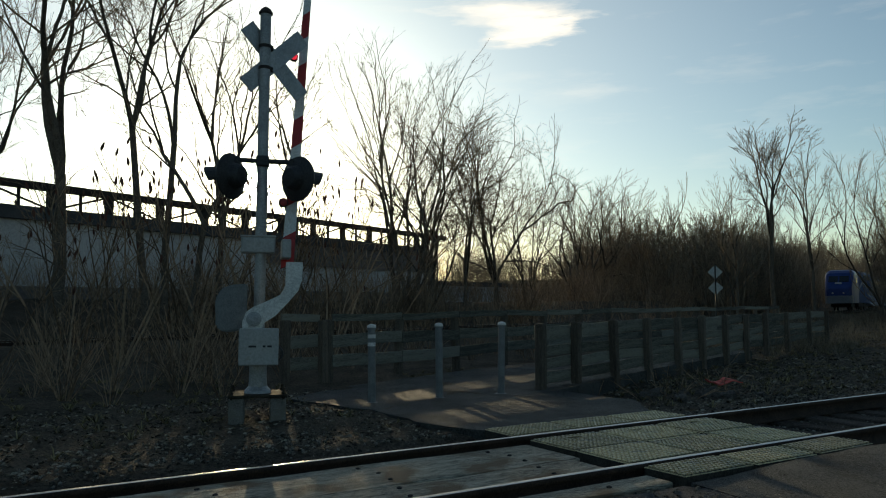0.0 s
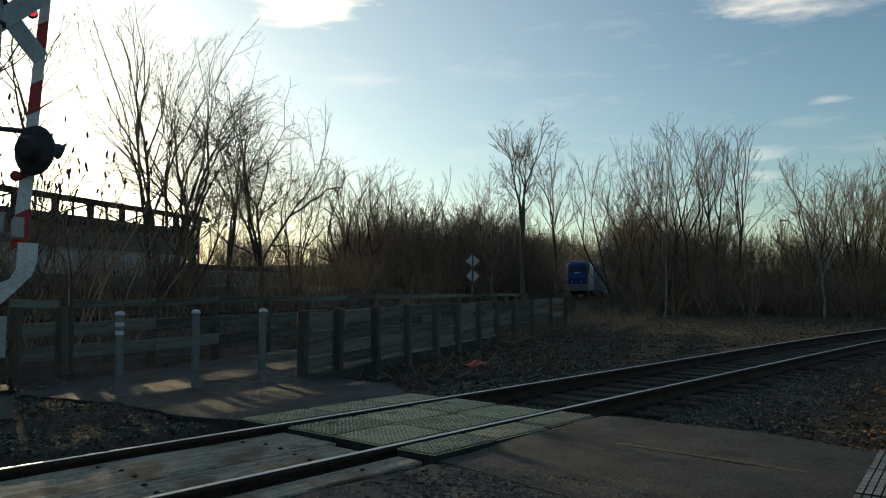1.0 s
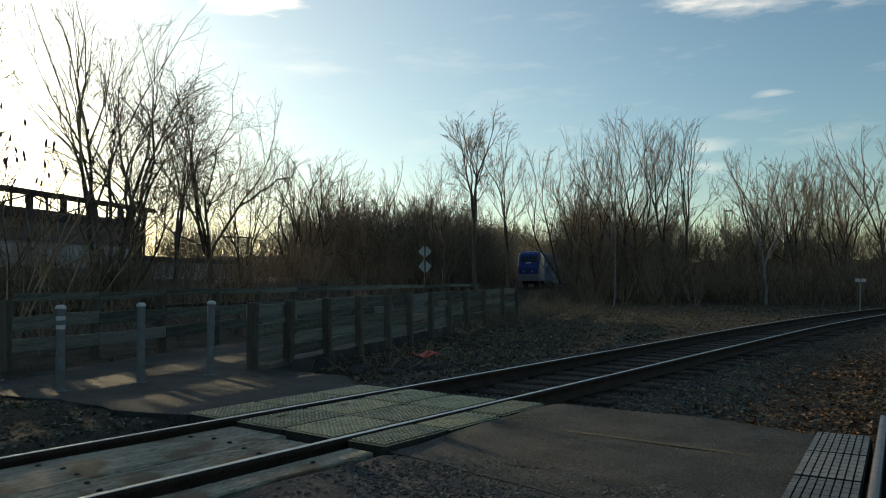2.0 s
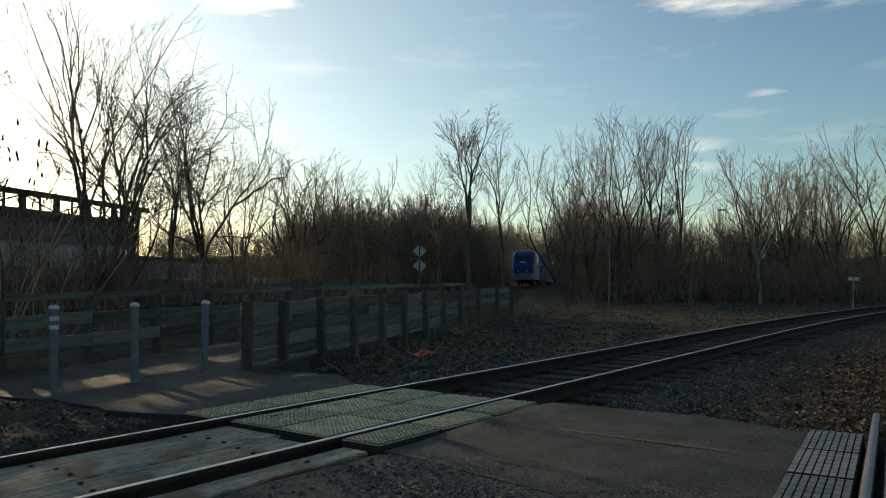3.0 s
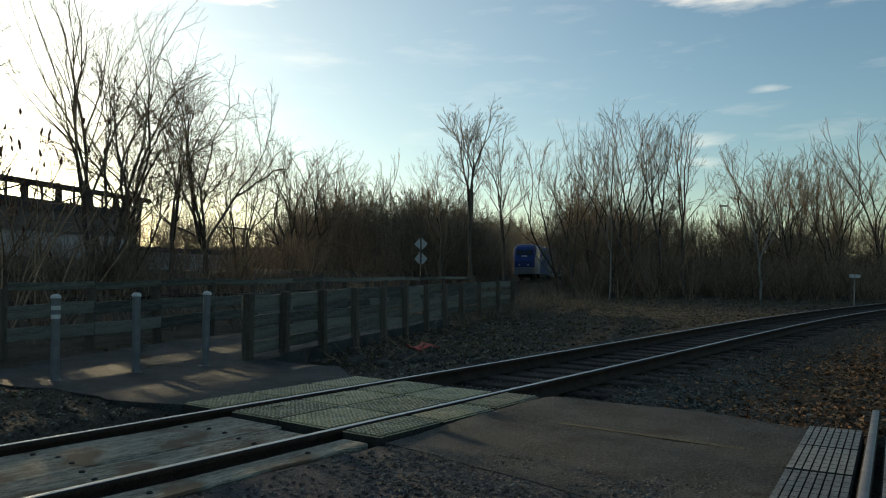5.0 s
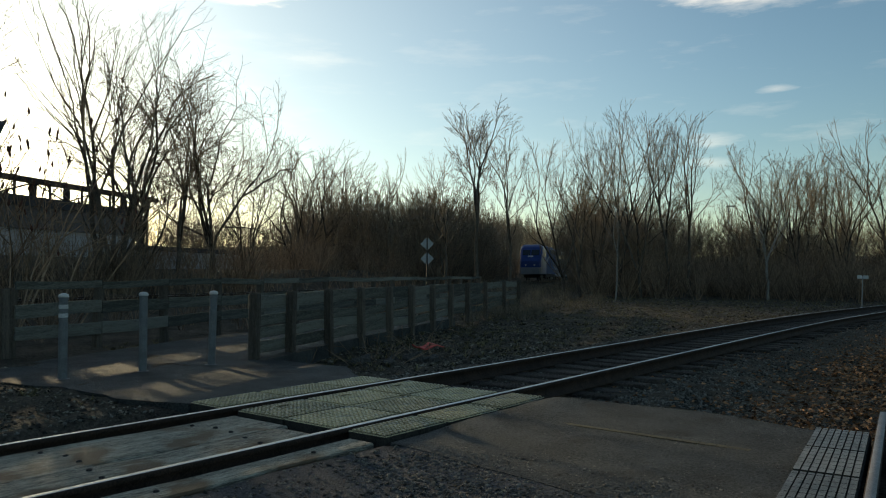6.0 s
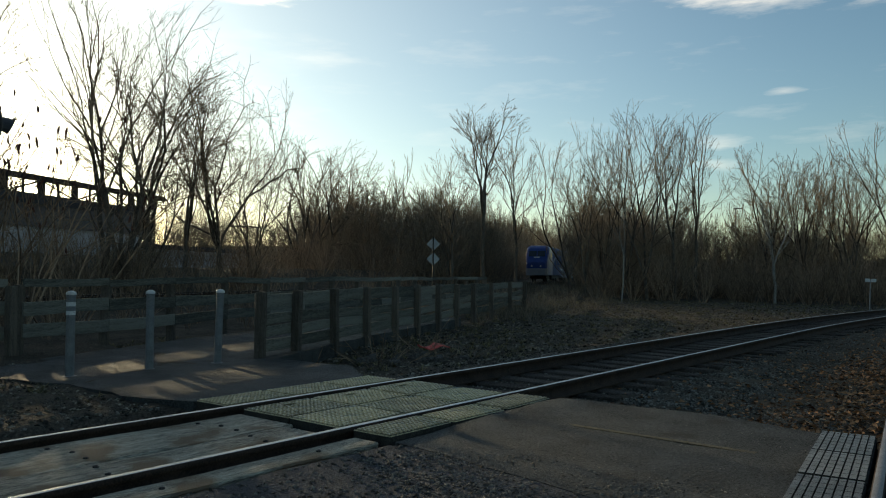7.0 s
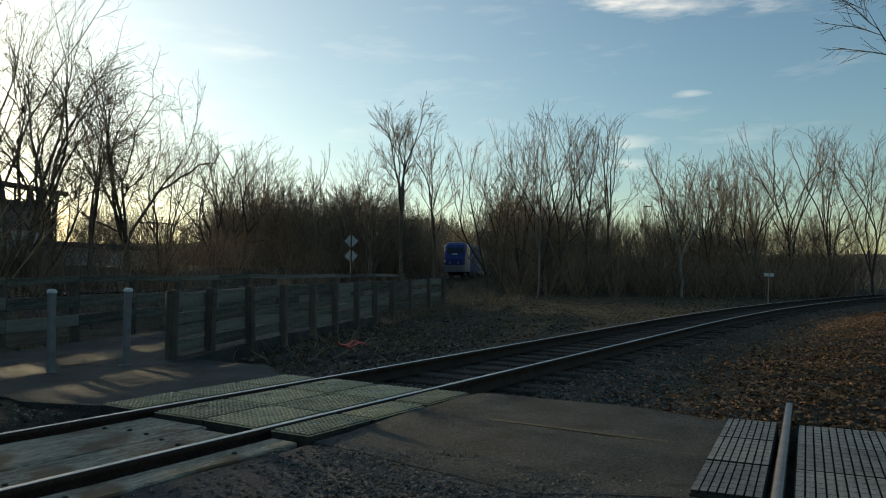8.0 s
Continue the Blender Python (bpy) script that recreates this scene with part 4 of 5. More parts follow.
for turn, y in ((45, 0.285), (-45, 0.252)):
    bm = bmesh.new()
    box(bm, (1.07, 0.02, 0.215), (0, 0, 0), (0, turn, 0), bevel=0.003)
    bm.transform(pose(0.12, y, 4.44, 0, 0, 24))
    part("crossbuck_blade", bm, SIGNBACK, signal, "bare grey back of a crossbuck blade")
for z in (4.31, 4.58):
    bm = bmesh.new()
    turned(bm, ((0.07, z - 0.02), (0.076, z - 0.018), (0.076, z + 0.018), (0.07, z + 0.02)), 16, pose(0, 0.16, 0))
    box(bm, (0.03, 0.09, 0.05), (0.085, 0.22, z))
    part("bracket", bm, IRON, signal)
# lamp arm and heads
bm = bmesh.new()
tube(bm, (-0.33, 0.1, 3.14), (0.42, 0.1, 3.14), 0.03, 0.03, 10)
box(bm, (0.16, 0.16, 0.13), (0, 0.14, 3.14), bevel=0.015)
part("lamp_arm", bm, BLACK, signal)


def lamp_head(x, turn, tip):
    at = pose(x, 0.05, 2.93, 0, tip, turn)
    bm = bmesh.new()
    turned(bm, ((0.02, -0.02), (0.27, -0.02), (0.277, -0.008), (0.277, 0.008), (0.24, 0.02), (0.16, 0.05), (0.14, 0.12), (0.11, 0.16), (0.02, 0.17)), 24, at @ pose(0, 0, 0, 90, 0, 0))
    head = part("lamp_head", bm, BLACK, signal, "black round lamp backing")
    for side in (-1,):
        bm = bmesh.new()
        ring0, ring1, ring2 = [], [], []
        for k in range(15):
            a = radians(-30 + 240 * k / 14)
            for ring, r, y in ((ring0, 0.125, 0.0), (ring1, 0.135, 0.27 - 0.08 * math.sin(a) * -1), (ring2, 0.118, 0.0)):
                ring.append(bm.verts.new(at @ Vector((r * math.cos(a), y, r * math.sin(a)))))
        for p, q in ((ring0, ring1), (ring1, ring2)):
            for k in range(14):
                bm.faces.new((p[k], p[k + 1], q[k + 1], q[k]))
        part("hood", bm, BLACK, head)
    bm = bmesh.new()
    box(bm, (0.05, 0.05, 0.26), (x * 0.8, 0.09, 3.05), bevel=0.006)
    part("clamp", bm, BLACK, head)


lamp_head(-0.36, 56, 4)
lamp_head(0.42, -50, -6)
# junction boxes
bm = bmesh.new()
box(bm, (0.40, 0.16, 0.20), (-0.03, 0.14, 2.12), bevel=0.018)
box(bm, (0.42, 0.17, 0.02), (-0.03, 0.14, 2.225), bevel=0.005)
part("junction_box", bm, GREYBOX, signal)
bm = bmesh.new()
box(bm, (0.11, 0.42, 0.22), (0.29, -0.03, 2.06), bevel=0.012)
part("gate_clamp", bm, GREYBOX, signal)
# gate mechanism
bm = bmesh.new()
box(bm, (0.42, 0.36, 0.40), (0.0, -0.16, 0.93), bevel=0.02)
box(bm, (0.44, 0.03, 0.42), (0.0, -0.355, 0.93), bevel=0.012)
mech = part("gate_mechanism", bm, GREYBOX, signal, "pale grey cast gate motor box")
for x, w in ((-0.06, 0.085), (0.07, 0.03), (0.13, 0.05)):
    bm = bmesh.new()
    box(bm, (w, 0.012, 0.022), (x - 0.01, -0.374, 0.935))
    part("slot", bm, BLACK, mech)
bm = bmesh.new()
for k in range(10):
    a, b = [Vector((0.2 + 0.07 * math.sin(t * 3.1), -0.3, 0.95 - 0.2 * t)) for t in (k / 10, (k + 1) / 10)]
    tube(bm, a, b, 0.012, 0.012, 6)
part("cable", bm, BLACK, mech)
bm = bmesh.new()
plate(bm, ((-0.10, 1.12), (-0.13, 1.42), (-0.09, 1.54), (-0.01, 1.60), (0.13, 1.66), (0.29, 1.74), (0.345, 1.84), (0.35, 2.12), (0.54, 2.12), (0.535, 1.92), (0.49, 1.78), (0.37, 1.64), (0.24, 1.50), (0.12, 1.42), (0.085, 1.34), (0.12, 1.12)), 0.07, pose(-0.06, -0.24, -0.22))
part("gate_arm_bracket", bm, WHITE, signal, "pale curved steel gate bracket")
bm = bmesh.new()
turned(bm, ((0.085, 0.0), (0.085, 0.025), (0.06, 0.03), (0.06, 0.045), (0.02, 0.05)), 18, pose(-0.06, -0.275, 1.24, 90, 0, 0))
part("pivot", bm, STEEL, signal)
bm = bmesh.new()
plate(bm, ((-0.41, 0.98), (-0.42, 1.30), (-0.36, 1.42), (-0.26, 1.47), (-0.10, 1.48), (-0.10, 0.95), (-0.32, 0.91)), 0.16, pose(-0.03, 0.02, 0.17) @ Matrix.Diagonal((1.12, 1, 1, 1)))
bmesh.ops.bevel(bm, geom=bm.edges[:], offset=0.02, segments=2, affect="EDGES")
part("counterweight", bm, BOLLARD, signal, "grey iron counterweight")
# striped arm
A0, A1 = Vector((0.315, 0.1, 1.88)), Vector((0.60, 1.2, 6.3))
step, k, f = 0.40, 0, 0.0
total = (A1 - A0).length
lean_deg = math.degrees(math.atan2(A1.x - A0.x, A1.z - A0.z))
back_deg = -math.degrees(math.atan2(A1.y - A0.y, A1.z - A0.z))
while f < total - 0.05:
    n = min(step, total - f)
    c = A0 + (A1 - A0).normalized() * (f + n / 2)
    bm = bmesh.new()
    w0, w1 = 0.075 - 0.004 * k * 0.7, 0.075 - 0.004 * (k + 1) * 0.7
    plate(bm, ((-w0, -n / 2 - 0.05), (w0, -n / 2 + 0.05), (w1, n / 2 + 0.05), (-w1, n / 2 - 0.05)), 0.022 + 0.0005 * (k % 2), pose(*c, back_deg, lean_deg, 0))
    part("gate_stripe", bm, RED if k % 2 == 0 else WHITE, signal, "red reflective stripe" if k % 2 == 0 else "white reflective stripe")
    f += step
    k += 1
for x, y, z in ((0.37, 0.71, 4.66), (0.26, 0.24, 2.66)):
    bm = bmesh.new()
    turned(bm, ((0.05, -0.035), (0.058, -0.02), (0.058, 0.02), (0.05, 0.035)), 16, pose(x, y, z, 90, 0, 0))
    g = part("gate_lamp", bm, IRON, signal)
    for sy in (-1, 1):
        bm = bmesh.new()
        turned(bm, ((0.045, 0.0), (0.036, 0.012), (0.015, 0.018)), 14, pose(x, y + sy * 0.037, z, 90 if sy < 0 else -90, 0, 0))
        part("lens", bm, LAMP if z > 4 else RED, g, "red lamp lens")

# ---------- commuter train on the far line ----------


def loft(bm, sections):
    """A skin through equal outlines in y and z, given at stations along x."""
    rings = [[bm.verts.new((x, y, z)) for y, z in outline] for x, outline in sections]
    n = len(rings[0])
    for p, q in zip(rings, rings[1:]):
        for k in range(n):
            bm.faces.new((p[k], p[(k + 1) % n], q[(k + 1) % n], q[k]))
    bm.faces.new(rings[0][::-1])
    bm.faces.new(rings[-1])
    return bm


def coach_outline(half, low, high, round_top):
    pts = [(-half, low), (-half, high - round_top)]
    for k in range(1, 6):
        pts.append((-half + round_top * (1 - math.cos(radians(18 * k))), high - round_top + round_top * math.sin(radians(18 * k))))
    pts += [(-y, z) for y, z in pts[::-1]]
    return pts


def bogie(parent, x):
    bm = bmesh.new()
    box(bm, (3.4, 2.1, 0.35), (x, 0, 0.62), bevel=0.05)
    b = part("bogie", bm, IRON, parent)
    for dx in (-1.2, 1.2):
        for y in (-0.75, 0.75):
            bm = bmesh.new()
            turned(bm, ((0.46, -0.06), (0.46, 0.06), (0.5, 0.062), (0.5, 0.075)), 18, pose(x + dx, y, 0.5, 90, 0, 0))
            part("wheel", bm, IRON, b)


def locomotive(m):
    t = thing("locomotive", "blue and silver diesel locomotive at the rear of the train", "locomotive", m)
    bm = bmesh.new()
    loft(bm, [(2.6, coach_outline(1.5, 0.9, 4.7, 0.55)), (17.5, coach_outline(1.5, 0.9, 4.7, 0.55))])
    part("body", bm, SLATE, t, "grey-blue sides")
    bm = bmesh.new()
    box(bm, (14.8, 2.2, 0.12), (10.0, 0, 4.70), bevel=0.04)
    part("roof_panel", bm, COACH, t, "silver roof")
    bm = bmesh.new()
    loft(bm, [(0.15, coach_outline(1.15, 0.95, 2.55, 0.35)), (0.5, coach_outline(1.36, 0.92, 2.95, 0.4)), (1.5, coach_outline(1.47, 0.9, 4.35, 0.55)), (2.0, coach_outline(1.49, 0.9, 4.66, 0.55)), (2.61, coach_outline(1.505, 0.9, 4.72, 0.55)), (5.0, coach_outline(1.505, 0.9, 4.72, 0.55))])
    part("nose", bm, BLUE, t, "blue sloping cab nose")
    bm = bmesh.new()
    loft(bm, [(0.1, coach_outline(1.12, 0.9, 1.75, 0.1)), (0.45, coach_outline(1.39, 0.88, 1.8, 0.1)), (2.6, coach_outline(1.52, 0.88, 1.8, 0.1))])
    part("skirt", bm, COACH, t, "silver lower band")
    for y in (-0.56, 0.56):
        bm = bmesh.new()
        box(bm, (0.04, 0.98, 0.85), (0.95, y, 3.66), (0, 35, 0), bevel=0.01)
        part("windshield", bm, GLASS, t)
        bm = bmesh.new()
        turned(bm, ((0.1, 0.0), (0.1, 0.05), (0.06, 0.06)), 12, pose(0.12, y, 2.05, 0, -90, 0))
        part("headlight", bm, WHITE, t)
    bm = bmesh.new()
    box(bm, (0.05, 0.7, 0.2), (0.62, 0, 3.18), (0, 35, 0), bevel=0.01)
    part("number_board", bm, WHITE, t, "small pale number board")
    for y in (-1.515, 1.515):
        bm = bmesh.new()
        pts = [(5.0 + 12.4 * k / 16, 2.9 + 1.0 * math.sin(math.pi * min(1, k / 11)) - 0.9 * max(0, (k - 9) / 7)) for k in range(17)]
        plate(bm, pts + [(x, z - 0.3) for x, z in pts[::-1]], 0.03, pose(0, y, -0.4))
        part("stripe", bm, COACH, t, "silver wave stripe")
        bm = bmesh.new()
        box(bm, (0.7, 0.03, 0.6), (3.4, y, 3.5), bevel=0.01)
        part("cab_window", bm, GLASS, t)
        bm = bmesh.new()
        box(bm, (6.5, 0.03, 0.55), (13.0, y, 4.0), bevel=0.01)
        part("grille", bm, IRON, t)
    bm = bmesh.new()
    box(bm, (4.5, 2.4, 0.7), (9, 0, 0.75), bevel=0.1)
    part("fuel_tank", bm, IRON, t)
    for x in (3.6, 14.2):
        bogie(t, x)
    return t


def coach(m):
    t = thing("passenger_coach", "white and blue double-deck commuter coach of the train", "train coach", m, "coaches of the train")
    bm = bmesh.new()
    ends = coach_outline(1.2, 0.75, 4.45, 0.7)
    loft(bm, [(0.3, ends), (1.6, coach_outline(1.48, 0.5, 4.85, 0.8)), (24.2, coach_outline(1.48, 0.5, 4.85, 0.8)), (25.5, ends)])
    part("body", bm, COACH, t)
    for y in (-1.49, 1.49):
        bm = bmesh.new()
        box(bm, (22.4, 0.03, 0.55), (12.9, y, 1.35), bevel=0.01)
        part("stripe", bm, BLUE, t, "blue side band")
        for z, xs_w in ((1.95, (6.2, 8.1, 10, 11.9, 13.8, 15.7, 17.6, 19.5)), (3.5, (4.3, 6.2, 8.1, 10, 11.9, 13.8, 15.7, 17.6, 19.5, 21.4))):
            for x in xs_w:
                bm = bmesh.new()
                box(bm, (1.4, 0.035, 0.62), (x, y, z), bevel=0.012)
                part("window", bm, GLASS, t)
    for x in (4.0, 21.8):
        bogie(t, x)
    return t


def on_line(s):
    return pose(*far_along(s, 0, RAILC_Z), 0, 0, FAR_DIR)


locomotive(on_line(-4.0))
c = coach(on_line(14.3))
for s in (40.3, 66.3):
    copy_thing(c, on_line(s))

# ---------- railway signs ----------
mark = thing("diamond_sign", "two pale diamond boards seen from behind on a thin steel post", "railway sign", pose(29.95, 23.66, one_z(29.95, 23.66), 0, 0, 38 - 90))
bm = bmesh.new()
tube(bm, (0, -0.05, -0.3), (0, -0.05, 3.75), 0.035, 0.035, 8)
part("post", bm, IRON, mark)
for z in (3.32, 2.45):
    bm = bmesh.new()
    box(bm, (0.56, 0.015, 0.56), (0, 0, z), (0, 45, 0), bevel=0.004)
    part("board", bm, SIGNBACK, mark, "dull grey back of a diamond board")
stub = thing("marker_sign", "small white double plate on a thin post beside the track", "railway sign", pose(34.5, 1.9, one_z(34.5, 1.9), 0, 2, -60))
bm = bmesh.new()
tube(bm, (0, 0, -0.3), (0, 0, 1.42), 0.025, 0.025, 8)
part("post", bm, STEEL, stub)
for x in (-0.13, 0.13):
    bm = bmesh.new()
    box(bm, (0.22, 0.012, 0.15), (x, -0.03, 1.42), bevel=0.003)
    part("plate", bm, WHITE, stub)
pole = thing("street_lamp", "tall street lamp far behind the wood", "street lamp", pose(120.1, 33.6, one_z(120.1, 33.6), 0, 0, 20))
bm = bmesh.new()
tube(bm, (0, 0, -0.5), (0, 0, 12.2 - one_z(120.1, 33.6)), 0.16, 0.09, 8)
part("mast", bm, STEEL, pole)
bm = bmesh.new()
box(bm, (0.5, 1.4, 0.22), (0, -0.4, 12.2 - one_z(120.1, 33.6)), bevel=0.05)
part("lantern", bm, GREYBOX, pole)

# ---------- stones, leaves and small growth ----------


def pebble(seed, flat=0.75):
    rng = np.random.RandomState(seed)
    bm = bmesh.new()
    bmesh.ops.create_icosphere(bm, subdivisions=1, radius=0.5)
    v = np.array([q.co for q in bm.verts])
    f = np.array([[q.index for q in p.verts] for p in bm.faces])
    bm.free()
    v = v * (1 + rng.normal(0, 0.16, (len(v), 1))) * np.array([1.0, rng.uniform(0.6, 0.9), flat * rng.uniform(0.7, 1.0)])
    return v, f


def small_pebble(seed):
    rng = np.random.RandomState(seed)
    v = np.array([(1, 0, 0), (-1, 0, 0), (0, 1, 0), (0, -1, 0), (0, 0, 1), (0, 0, -1)], float) * 0.5
    v = v + rng.normal(0, 0.12, v.shape)
    v[:, 2] *= 0.7
    f = np.array([(0, 2, 4), (2, 1, 4), (1, 3, 4), (3, 0, 4), (2, 0, 5), (1, 2, 5), (3, 1, 5), (0, 3, 5)])
    return v, f


def sown(seed, count, zones, sizes, kinds, keep=None):
    """Random places in boxes of the plan, thinned by a rule."""
    rng = np.random.RandomState(seed)
    areas = np.array([(b - a) * (d - c) * w for a, b, c, d, w in zones])
    pick = rng.choice(len(zones), count, p=areas / areas.sum())
    z = np.array([q[:4] for q in zones])[pick]
    x = z[:, 0] + (z[:, 1] - z[:, 0]) * rng.uniform(0, 1, count)
    y = z[:, 2] + (z[:, 3] - z[:, 2]) * rng.uniform(0, 1, count)
    out = np.stack([x, y, rng.uniform(sizes[0], sizes[1], count) ** 1.0, rng.uniform(0, 6.28, count), rng.randint(0, kinds, count)], 1)
    return out[keep(x, y, rng.uniform(0, 1, count))] if keep is not None else out


def mid_a(x):
    return 1.25 - 0.012 * x - np.maximum(x - 14.0, 0.0) ** 2 / 260.0


def off_path(x, y, r):
    d = y - mid_a(x)
    paved = ((x > -0.1 + 0.25 * (r - 0.5)) & (x < 2.7 + 0.2 * (r - 0.5)) & (y < 2.75)) | ((x > -0.2) & (x < 3.2) & (y > 2.6) & (y < 6.5))
    timbers = (x < 0.1) & (np.abs(d) < 1.25)
    rails = np.abs(np.abs(d) - 0.7525) < 0.09
    return ~paved & ~timbers & ~rails


stones = [pebble(k) for k in range(5)]
grit = [small_pebble(k) for k in range(8)]
scatter("ballast_stones", sown(1, 3000, ((2.6, 9, -1.2, 3.2, 1.0), (2.9, 5, -2.4, 0.0, 1.0), (-5, 0.0, 2.2, 3.4, 0.5)), (0.03, 0.06), 5, off_path), stones, BALLAST, "grey crushed stone ballast along the track", "gravel")
scatter("ballast_stones", sown(6, 5200, ((-2.0, 0.35, -3.1, -0.5, 1.0), (-0.9, 0.25, -2.2, -0.3, 1.5)), (0.008, 0.034), 8, lambda x, y, r: r < 0.25 + 0.8 * np.clip(1 - np.abs(x + 0.55 + 0.35 * np.sin(y * 3)) / 0.9, 0, 1)), grit, BALLAST, "loose crushed stone at the broken edge of the asphalt", "gravel")
scatter("grit", sown(8, 5000, ((-0.2, 2.55, -2.6, -0.3, 1.0),), (0.006, 0.02), 8, lambda x, y, r: r < 0.35 + 0.65 * np.clip((-y - 1.2) / 1.2, 0, 1)), grit, BALLAST, "fine loose grit on the asphalt path", "grit")
scatter("ballast_stones", sown(2, 28000, ((2.6, 12, -1.8, 3.4, 1.0), (12, 26, -1.6, 2.6, 0.4), (2.8, 6.5, -2.6, 0.4, 1.2), (-6, 0.0, 2.1, 4.2, 0.6), (-4, 0.4, -2.9, 0.0, 0.9), (2.5, 3.1, -2.4, 0.2, 2.0)), (0.012, 0.042), 8, off_path), grit, BALLAST, "fine grey gravel beside the tracks", "gravel")


def leaf_kind(seed):
    rng = np.random.RandomState(seed)
    curl = rng.uniform(0.1, 0.35)
    v = np.array([(-0.5, 0, 0.02), (-0.15, 0.28, curl), (-0.15, -0.28, curl * 0.7), (0.2, 0.24, curl * 0.9), (0.2, -0.24, curl), (0.5, 0.02, 0.12), (0.0, 0.0, 0.0)])
    v = v + rng.normal(0, 0.05, v.shape)
    a = rng.uniform(-0.7, 0.7)
    v = np.stack([v[:, 0], v[:, 1] * math.cos(a) - v[:, 2] * math.sin(a), v[:, 1] * math.sin(a) + v[:, 2] * math.cos(a)], 1)
    v[:, 2] -= v[:, 2].min() - 0.1
    f = np.array([(0, 6, 1), (0, 2, 6), (1, 6, 3), (2, 4, 6), (3, 6, 5), (6, 4, 5)])
    return v, f


leaves = [leaf_kind(k) for k in range(10)]


def leaf_rule(x, y, r):
    d = y - mid_a(x)
    thick = 0.95 * np.clip((-d - 1.9) / 2.2, 0, 1) * np.clip((x - 2.7) / 0.8, 0, 1)
    return off_path(x, y, r) & (r < 0.05 + thick)


scatter("dead_leaves", sown(3, 52000, ((2.7, 12, -7, 0.3, 1.0), (12, 30, -9, 0.0, 0.55)), (0.03, 0.075), 10, leaf_rule), leaves, LEAF, "drift of orange-brown dead leaves beside the disused rail", "leaves")
scatter("dead_leaves", sown(4, 13000, ((-7, 0.4, 2.8, 7.5, 1.0), (3.2, 9, 2.6, 6.5, 0.7), (9, 22, 2.6, 9, 0.25), (3.0, 12, 6, 10, 0.5)), (0.02, 0.065), 10, off_path), leaves, GREY_LEAF, "scattered grey-brown dead leaves on dark soil", "leaves")

scatter("dead_leaves", sown(7, 15000, ((5, 16, 3.0, 10, 1.0), (14, 40, 1.5, 15, 0.6)), (0.03, 0.11), 10, lambda x, y, r: off_path(x, y, r) & (y - mid_a(x) > 2.2) & (r < 0.5 + 0.5 * np.sin(x * 1.3) * np.sin(y * 1.7 + x * 0.4))), leaves, GREY_LEAF, "grey-brown litter strewn over the clearing", "leaves")


def tuft(seed):
    rng = np.random.RandomState(seed)
    V, F = [], []
    for k in range(9):
        a, h, w = rng.uniform(0, 6.28), rng.uniform(0.4, 1.0), 0.03
        d = np.array([math.cos(a), math.sin(a), 0])
        n = np.array([-d[1], d[0], 0])
        b = d * rng.uniform(0, 0.12)
        mid, tip = b + d * 0.4 * h + np.array([0, 0, 0.4 * h]), b + d * rng.uniform(0.8, 1.3) * h + np.array([0, 0, rng.uniform(0.15, 0.5) * h])
        i = len(V)
        V += [b - n * w, b + n * w, mid + n * w * 0.7, mid - n * w * 0.7, tip]
        F += [(i, i + 1, i + 2), (i, i + 2, i + 3), (i + 3, i + 2, i + 4)]
    return np.array(V), np.array(F)


def meadow_rule(x, y, r):
    d = y - mid_a(x)
    return off_path(x, y, r) & (d > 2.0 + 2.0 * r) & (line_offset(x, y, FENCE_A, FENCE_DIR) < 12)


scatter("dry_grass", sown(5, 4500, ((3.5, 14, 3.0, 12, 1.0), (14, 42, 1.0, 18, 0.5), (-7, -0.2, 3.2, 12, 0.7)), (0.08, 0.26), 6, meadow_rule), [tuft(k) for k in range(6)], GRASS, "short dry grass in the clearing", "grass")

# rubble heap with a red scrap
rng = random.Random(77)
for n in range(16):
    s = rng.uniform(0.10, 0.24) if n else 0.36
    x, y = (6.1, 4.75) if n == 0 else (rng.uniform(5.0, 7.2), rng.uniform(4.4, 5.5))
    bm = bmesh.new()
    box(bm, (1.0, rng.uniform(0.55, 0.8), rng.uniform(0.5, 0.85)), (0, 0, 0), bevel=0.09)
    bmesh.ops.subdivide_edges(bm, edges=[e for e in bm.edges if e.calc_length() > 0.3], cuts=2, use_grid_fill=True)
    for v in bm.verts:
        v.co += noise.noise_vector(v.co * 2.2 + Vector((n * 5.1, 0, 0))) * 0.16
    ob = part("rock", bm, STONE)
    ob.matrix_world = pose(x, y, one_z(x, y) + 0.12 * s, rng.uniform(-20, 20), rng.uniform(-20, 20), rng.uniform(0, 360)) @ Matrix.Scale(s, 4)
    tagged(ob, "rough grey-brown stone lying in the rubble heap", "rock", "stones of the rubble heap")
bm = bmesh.new()
bmesh.ops.create_grid(bm, x_segments=10, y_segments=4, size=0.5, matrix=Matrix.Diagonal((0.62, 0.24, 1, 1)))
for v in bm.verts:
    v.co.z = 0.06 * math.sin(v.co.x * 9) + 0.05 * noise.noise(v.co * 7) + 0.05
r = bmesh.ops.extrude_face_region(bm, geom=bm.faces[:])
for g in r["geom"]:
    if isinstance(g, bmesh.types.BMVert):
        g.co.z -= 0.015
scrap = part("plastic_scrap", bm, PLASTIC)
scrap.matrix_world = pose(6.95, 5.15, one_z(6.95, 5.15) + 0.16, 6, 8, -12)
tagged(scrap, "crumpled piece of faded red plastic on the rubble heap", "scrap")
heap = [sheath(grow(300 + k, 1.1, stems=5, lean=1.6, first=0.2, counts=(3, 2), girth=0.012, fine=0.004, lift=-0.2), (3, 3, 3)) for k in range(4)]
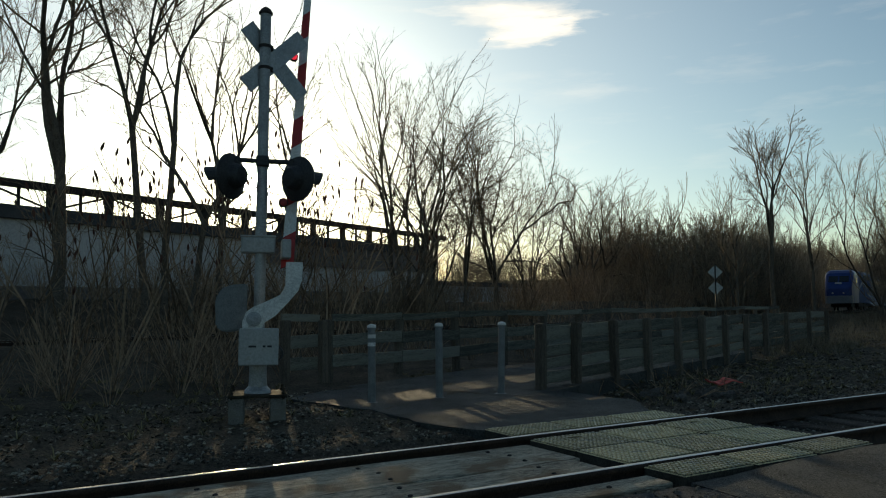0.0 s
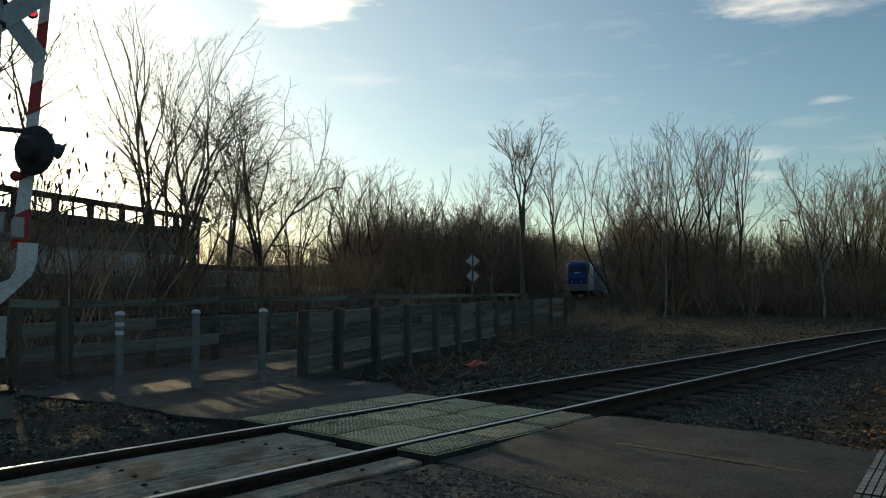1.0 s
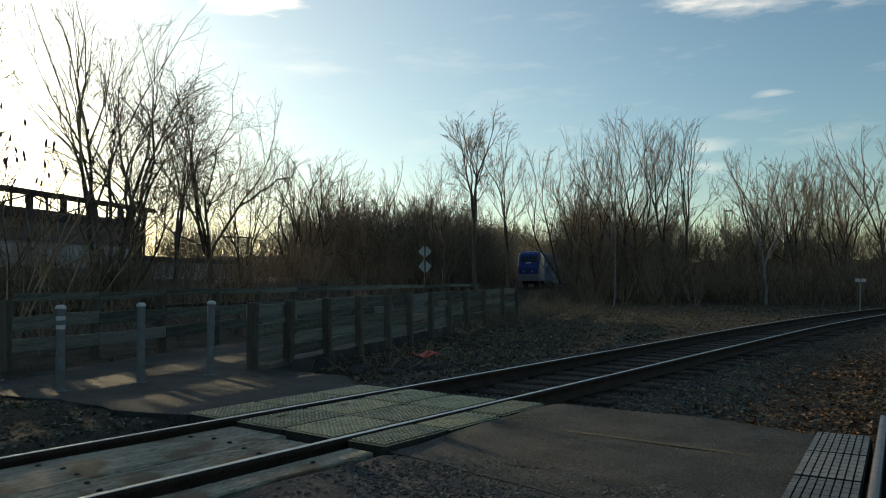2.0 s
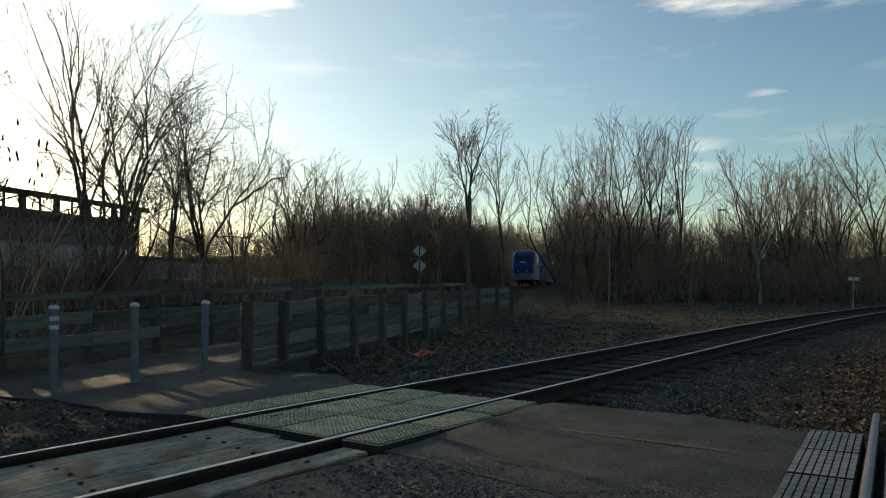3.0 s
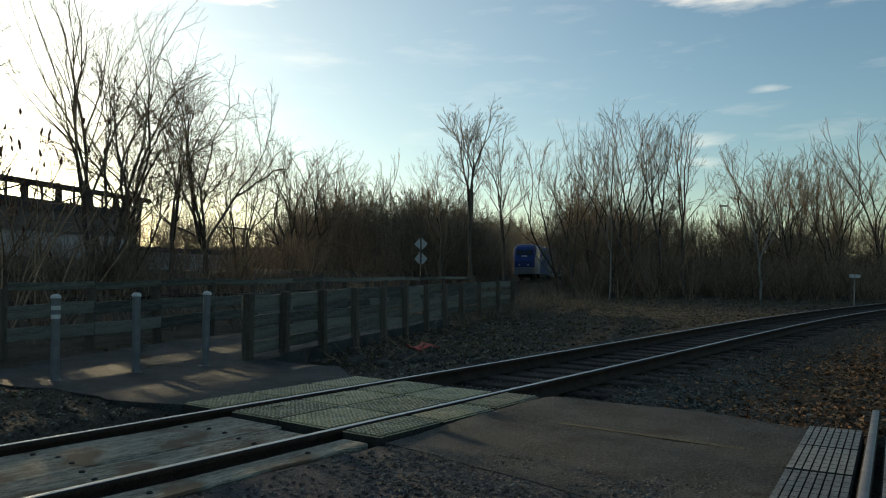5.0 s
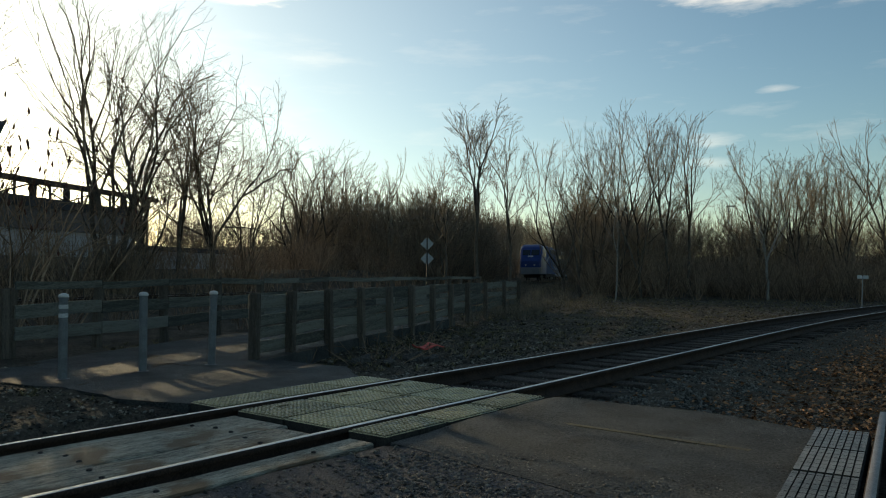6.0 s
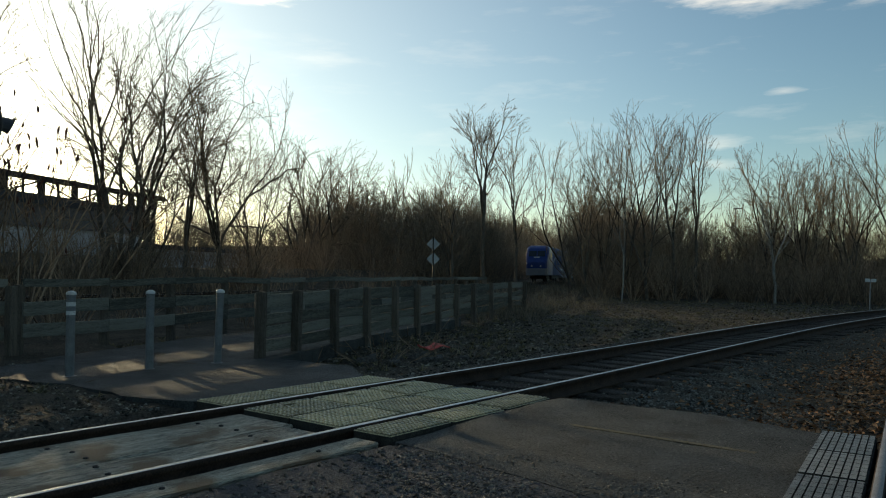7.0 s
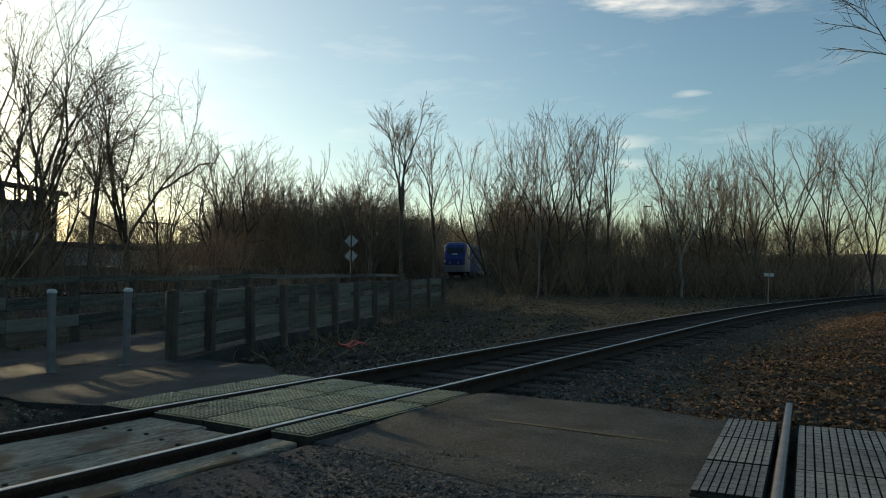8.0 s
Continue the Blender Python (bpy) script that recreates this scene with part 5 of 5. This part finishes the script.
scatter("brushwood", [(x, y, s, a, k) for x, y, s, a, k in ((5.6, 5.2, 1, 0, 0), (6.4, 5.5, 1.1, 2, 1), (7.3, 5.6, 0.9, 4, 2), (5.1, 4.9, 0.8, 1, 3), (6.9, 4.7, 0.9, 5, 0), (4.7, 6.2, 0.9, 3, 1), (8.4, 6.6, 1.0, 1, 2))], heap, BRUSH, "loose dead branches on the rubble heap", "brushwood")
# fallen twigs by the timbers
for n, (x, y, length, turn) in enumerate(((-1.15, -0.75, 0.75, 48), (-1.35, -0.6, 0.35, 95), (-0.6, -1.3, 0.3, 20))):
    bm = bmesh.new()
    p = Vector((-length / 2, 0, 0))
    for k in range(6):
        q = p + Vector((length / 6, 0.02 * math.sin(k * 2 + n), 0.006 * math.cos(k)))
        tube(bm, p, q, 0.012 - 0.0015 * k, 0.0105 - 0.0015 * k, 6)
        p = q
    ob = part("stick", bm, BARK)
    ob.matrix_world = pose(x, y, one_z(x, y) + 0.02, 0, 0, turn)
    tagged(ob, "dry fallen stick lying on the gravel", "stick", "fallen sticks")

# sumac shrubs with dark seed heads
rng = random.Random(91)
for n, (x, y, h) in enumerate(((-1.6, 15.6, 3.6), (-0.4, 14.2, 3.9), (0.7, 15.3, 4.4), (1.6, 14.1, 4.0), (2.4, 15.5, 4.5), (3.3, 14.6, 3.9), (4.0, 16.2, 4.2), (-2.8, 14.8, 3.3), (5.0, 16.6, 4.0), (6.2, 17.6, 3.7), (-4.2, 15.8, 3.2), (2.9, 17.0, 4.4), (0.2, 16.8, 4.2), (-1.3, 17.3, 3.7))):
    t = thing("sumac_shrub", "leafless sumac shrub with dark upright seed heads", "shrub", pose(x, y, one_z(x, y), 0, 0, rng.uniform(0, 360)), "sumac shrubs by the far line")
    lines = grow(400 + n, h * 1.3, stems=5, lean=0.6, first=0.4, counts=(5, 4), ratio=(0.42, 0.5), angle=(40, 42), girth=0.04, fine=0.005, lift=0.5)
    v, f = sheath(lines, (5, 4, 3))
    ob = new("shrub_wood", mesh_object("shrub_wood", v, f, BRUSH))
    ob.parent = t
    tips = np.concatenate([lines[0][1][:, -1], lines[1][1][::2, -1]])
    bm = bmesh.new()
    for k, p in enumerate(tips):
        turned(bm, ((0.01, -0.02), (0.026, 0.015), (0.032, 0.055), (0.024, 0.11), (0.008, 0.16)), 6, pose(*p, rng.uniform(-18, 18), rng.uniform(-18, 18), 0))
    tagged(part("fruiting_top", bm, CONE, t, "dark furry seed heads"), kind="stuff")
# tall brush between the far line and the hall
spots = []
for k in range(44):
    x = rng.uniform(-2, 26)
    spots.append((x, float(far_y(x)) + rng.uniform(3.6, 6.0), rng.uniform(0.7, 1.15), rng.uniform(0, 6.28), rng.randrange(8)))
scatter("brush", spots, bush_kinds, BRUSH, "tall brown leafless brush between the far line and the hall", "brush")
# dead weeds that swallow the end of the board fence
spots = []
for k in range(110):
    d = rng.uniform(13, 32)
    p = along(FENCE_A, FENCE_DIR, d, rng.uniform(-1.6, 0.5) if d < 20 else rng.uniform(-3.0, 2.5))
    spots.append((p.x, p.y, rng.uniform(0.10, 0.28), rng.uniform(0, 6.28), rng.randrange(8)))
for k in range(90):
    x, y = around(rng, 26.5, 34.5, 44, 72)
    if far_offset(x, y) < -4:
        spots.append((x, y, rng.uniform(0.2, 0.42), rng.uniform(0, 6.28), rng.randrange(8)))
scatter("weeds", spots, bush_kinds, STRAW, "dead pale weed stalks growing over the end of the fence", "weeds")
# low scrub on the bank before the far line
zones = ((62, 96, 10.5, 16), (64, 92, 17, 24), (46, 66, 21, 27), (24, 48, 22, 34))
spots = []
while len(spots) < 70:
    x, y = around(rng, *rng.choice(zones))
    if line_offset(x, y, FENCE_A, FENCE_DIR) < 5.2 and x > -0.8:
        continue
    if y < 4.5 or far_offset(x, y) > -3:
        continue
    spots.append((x, y, rng.uniform(0.2, 0.5), rng.uniform(0, 6.28), rng.randrange(8)))
scatter("scrub", spots, bush_kinds, BRUSH, "low brown leafless scrub before the far line", "scrub")
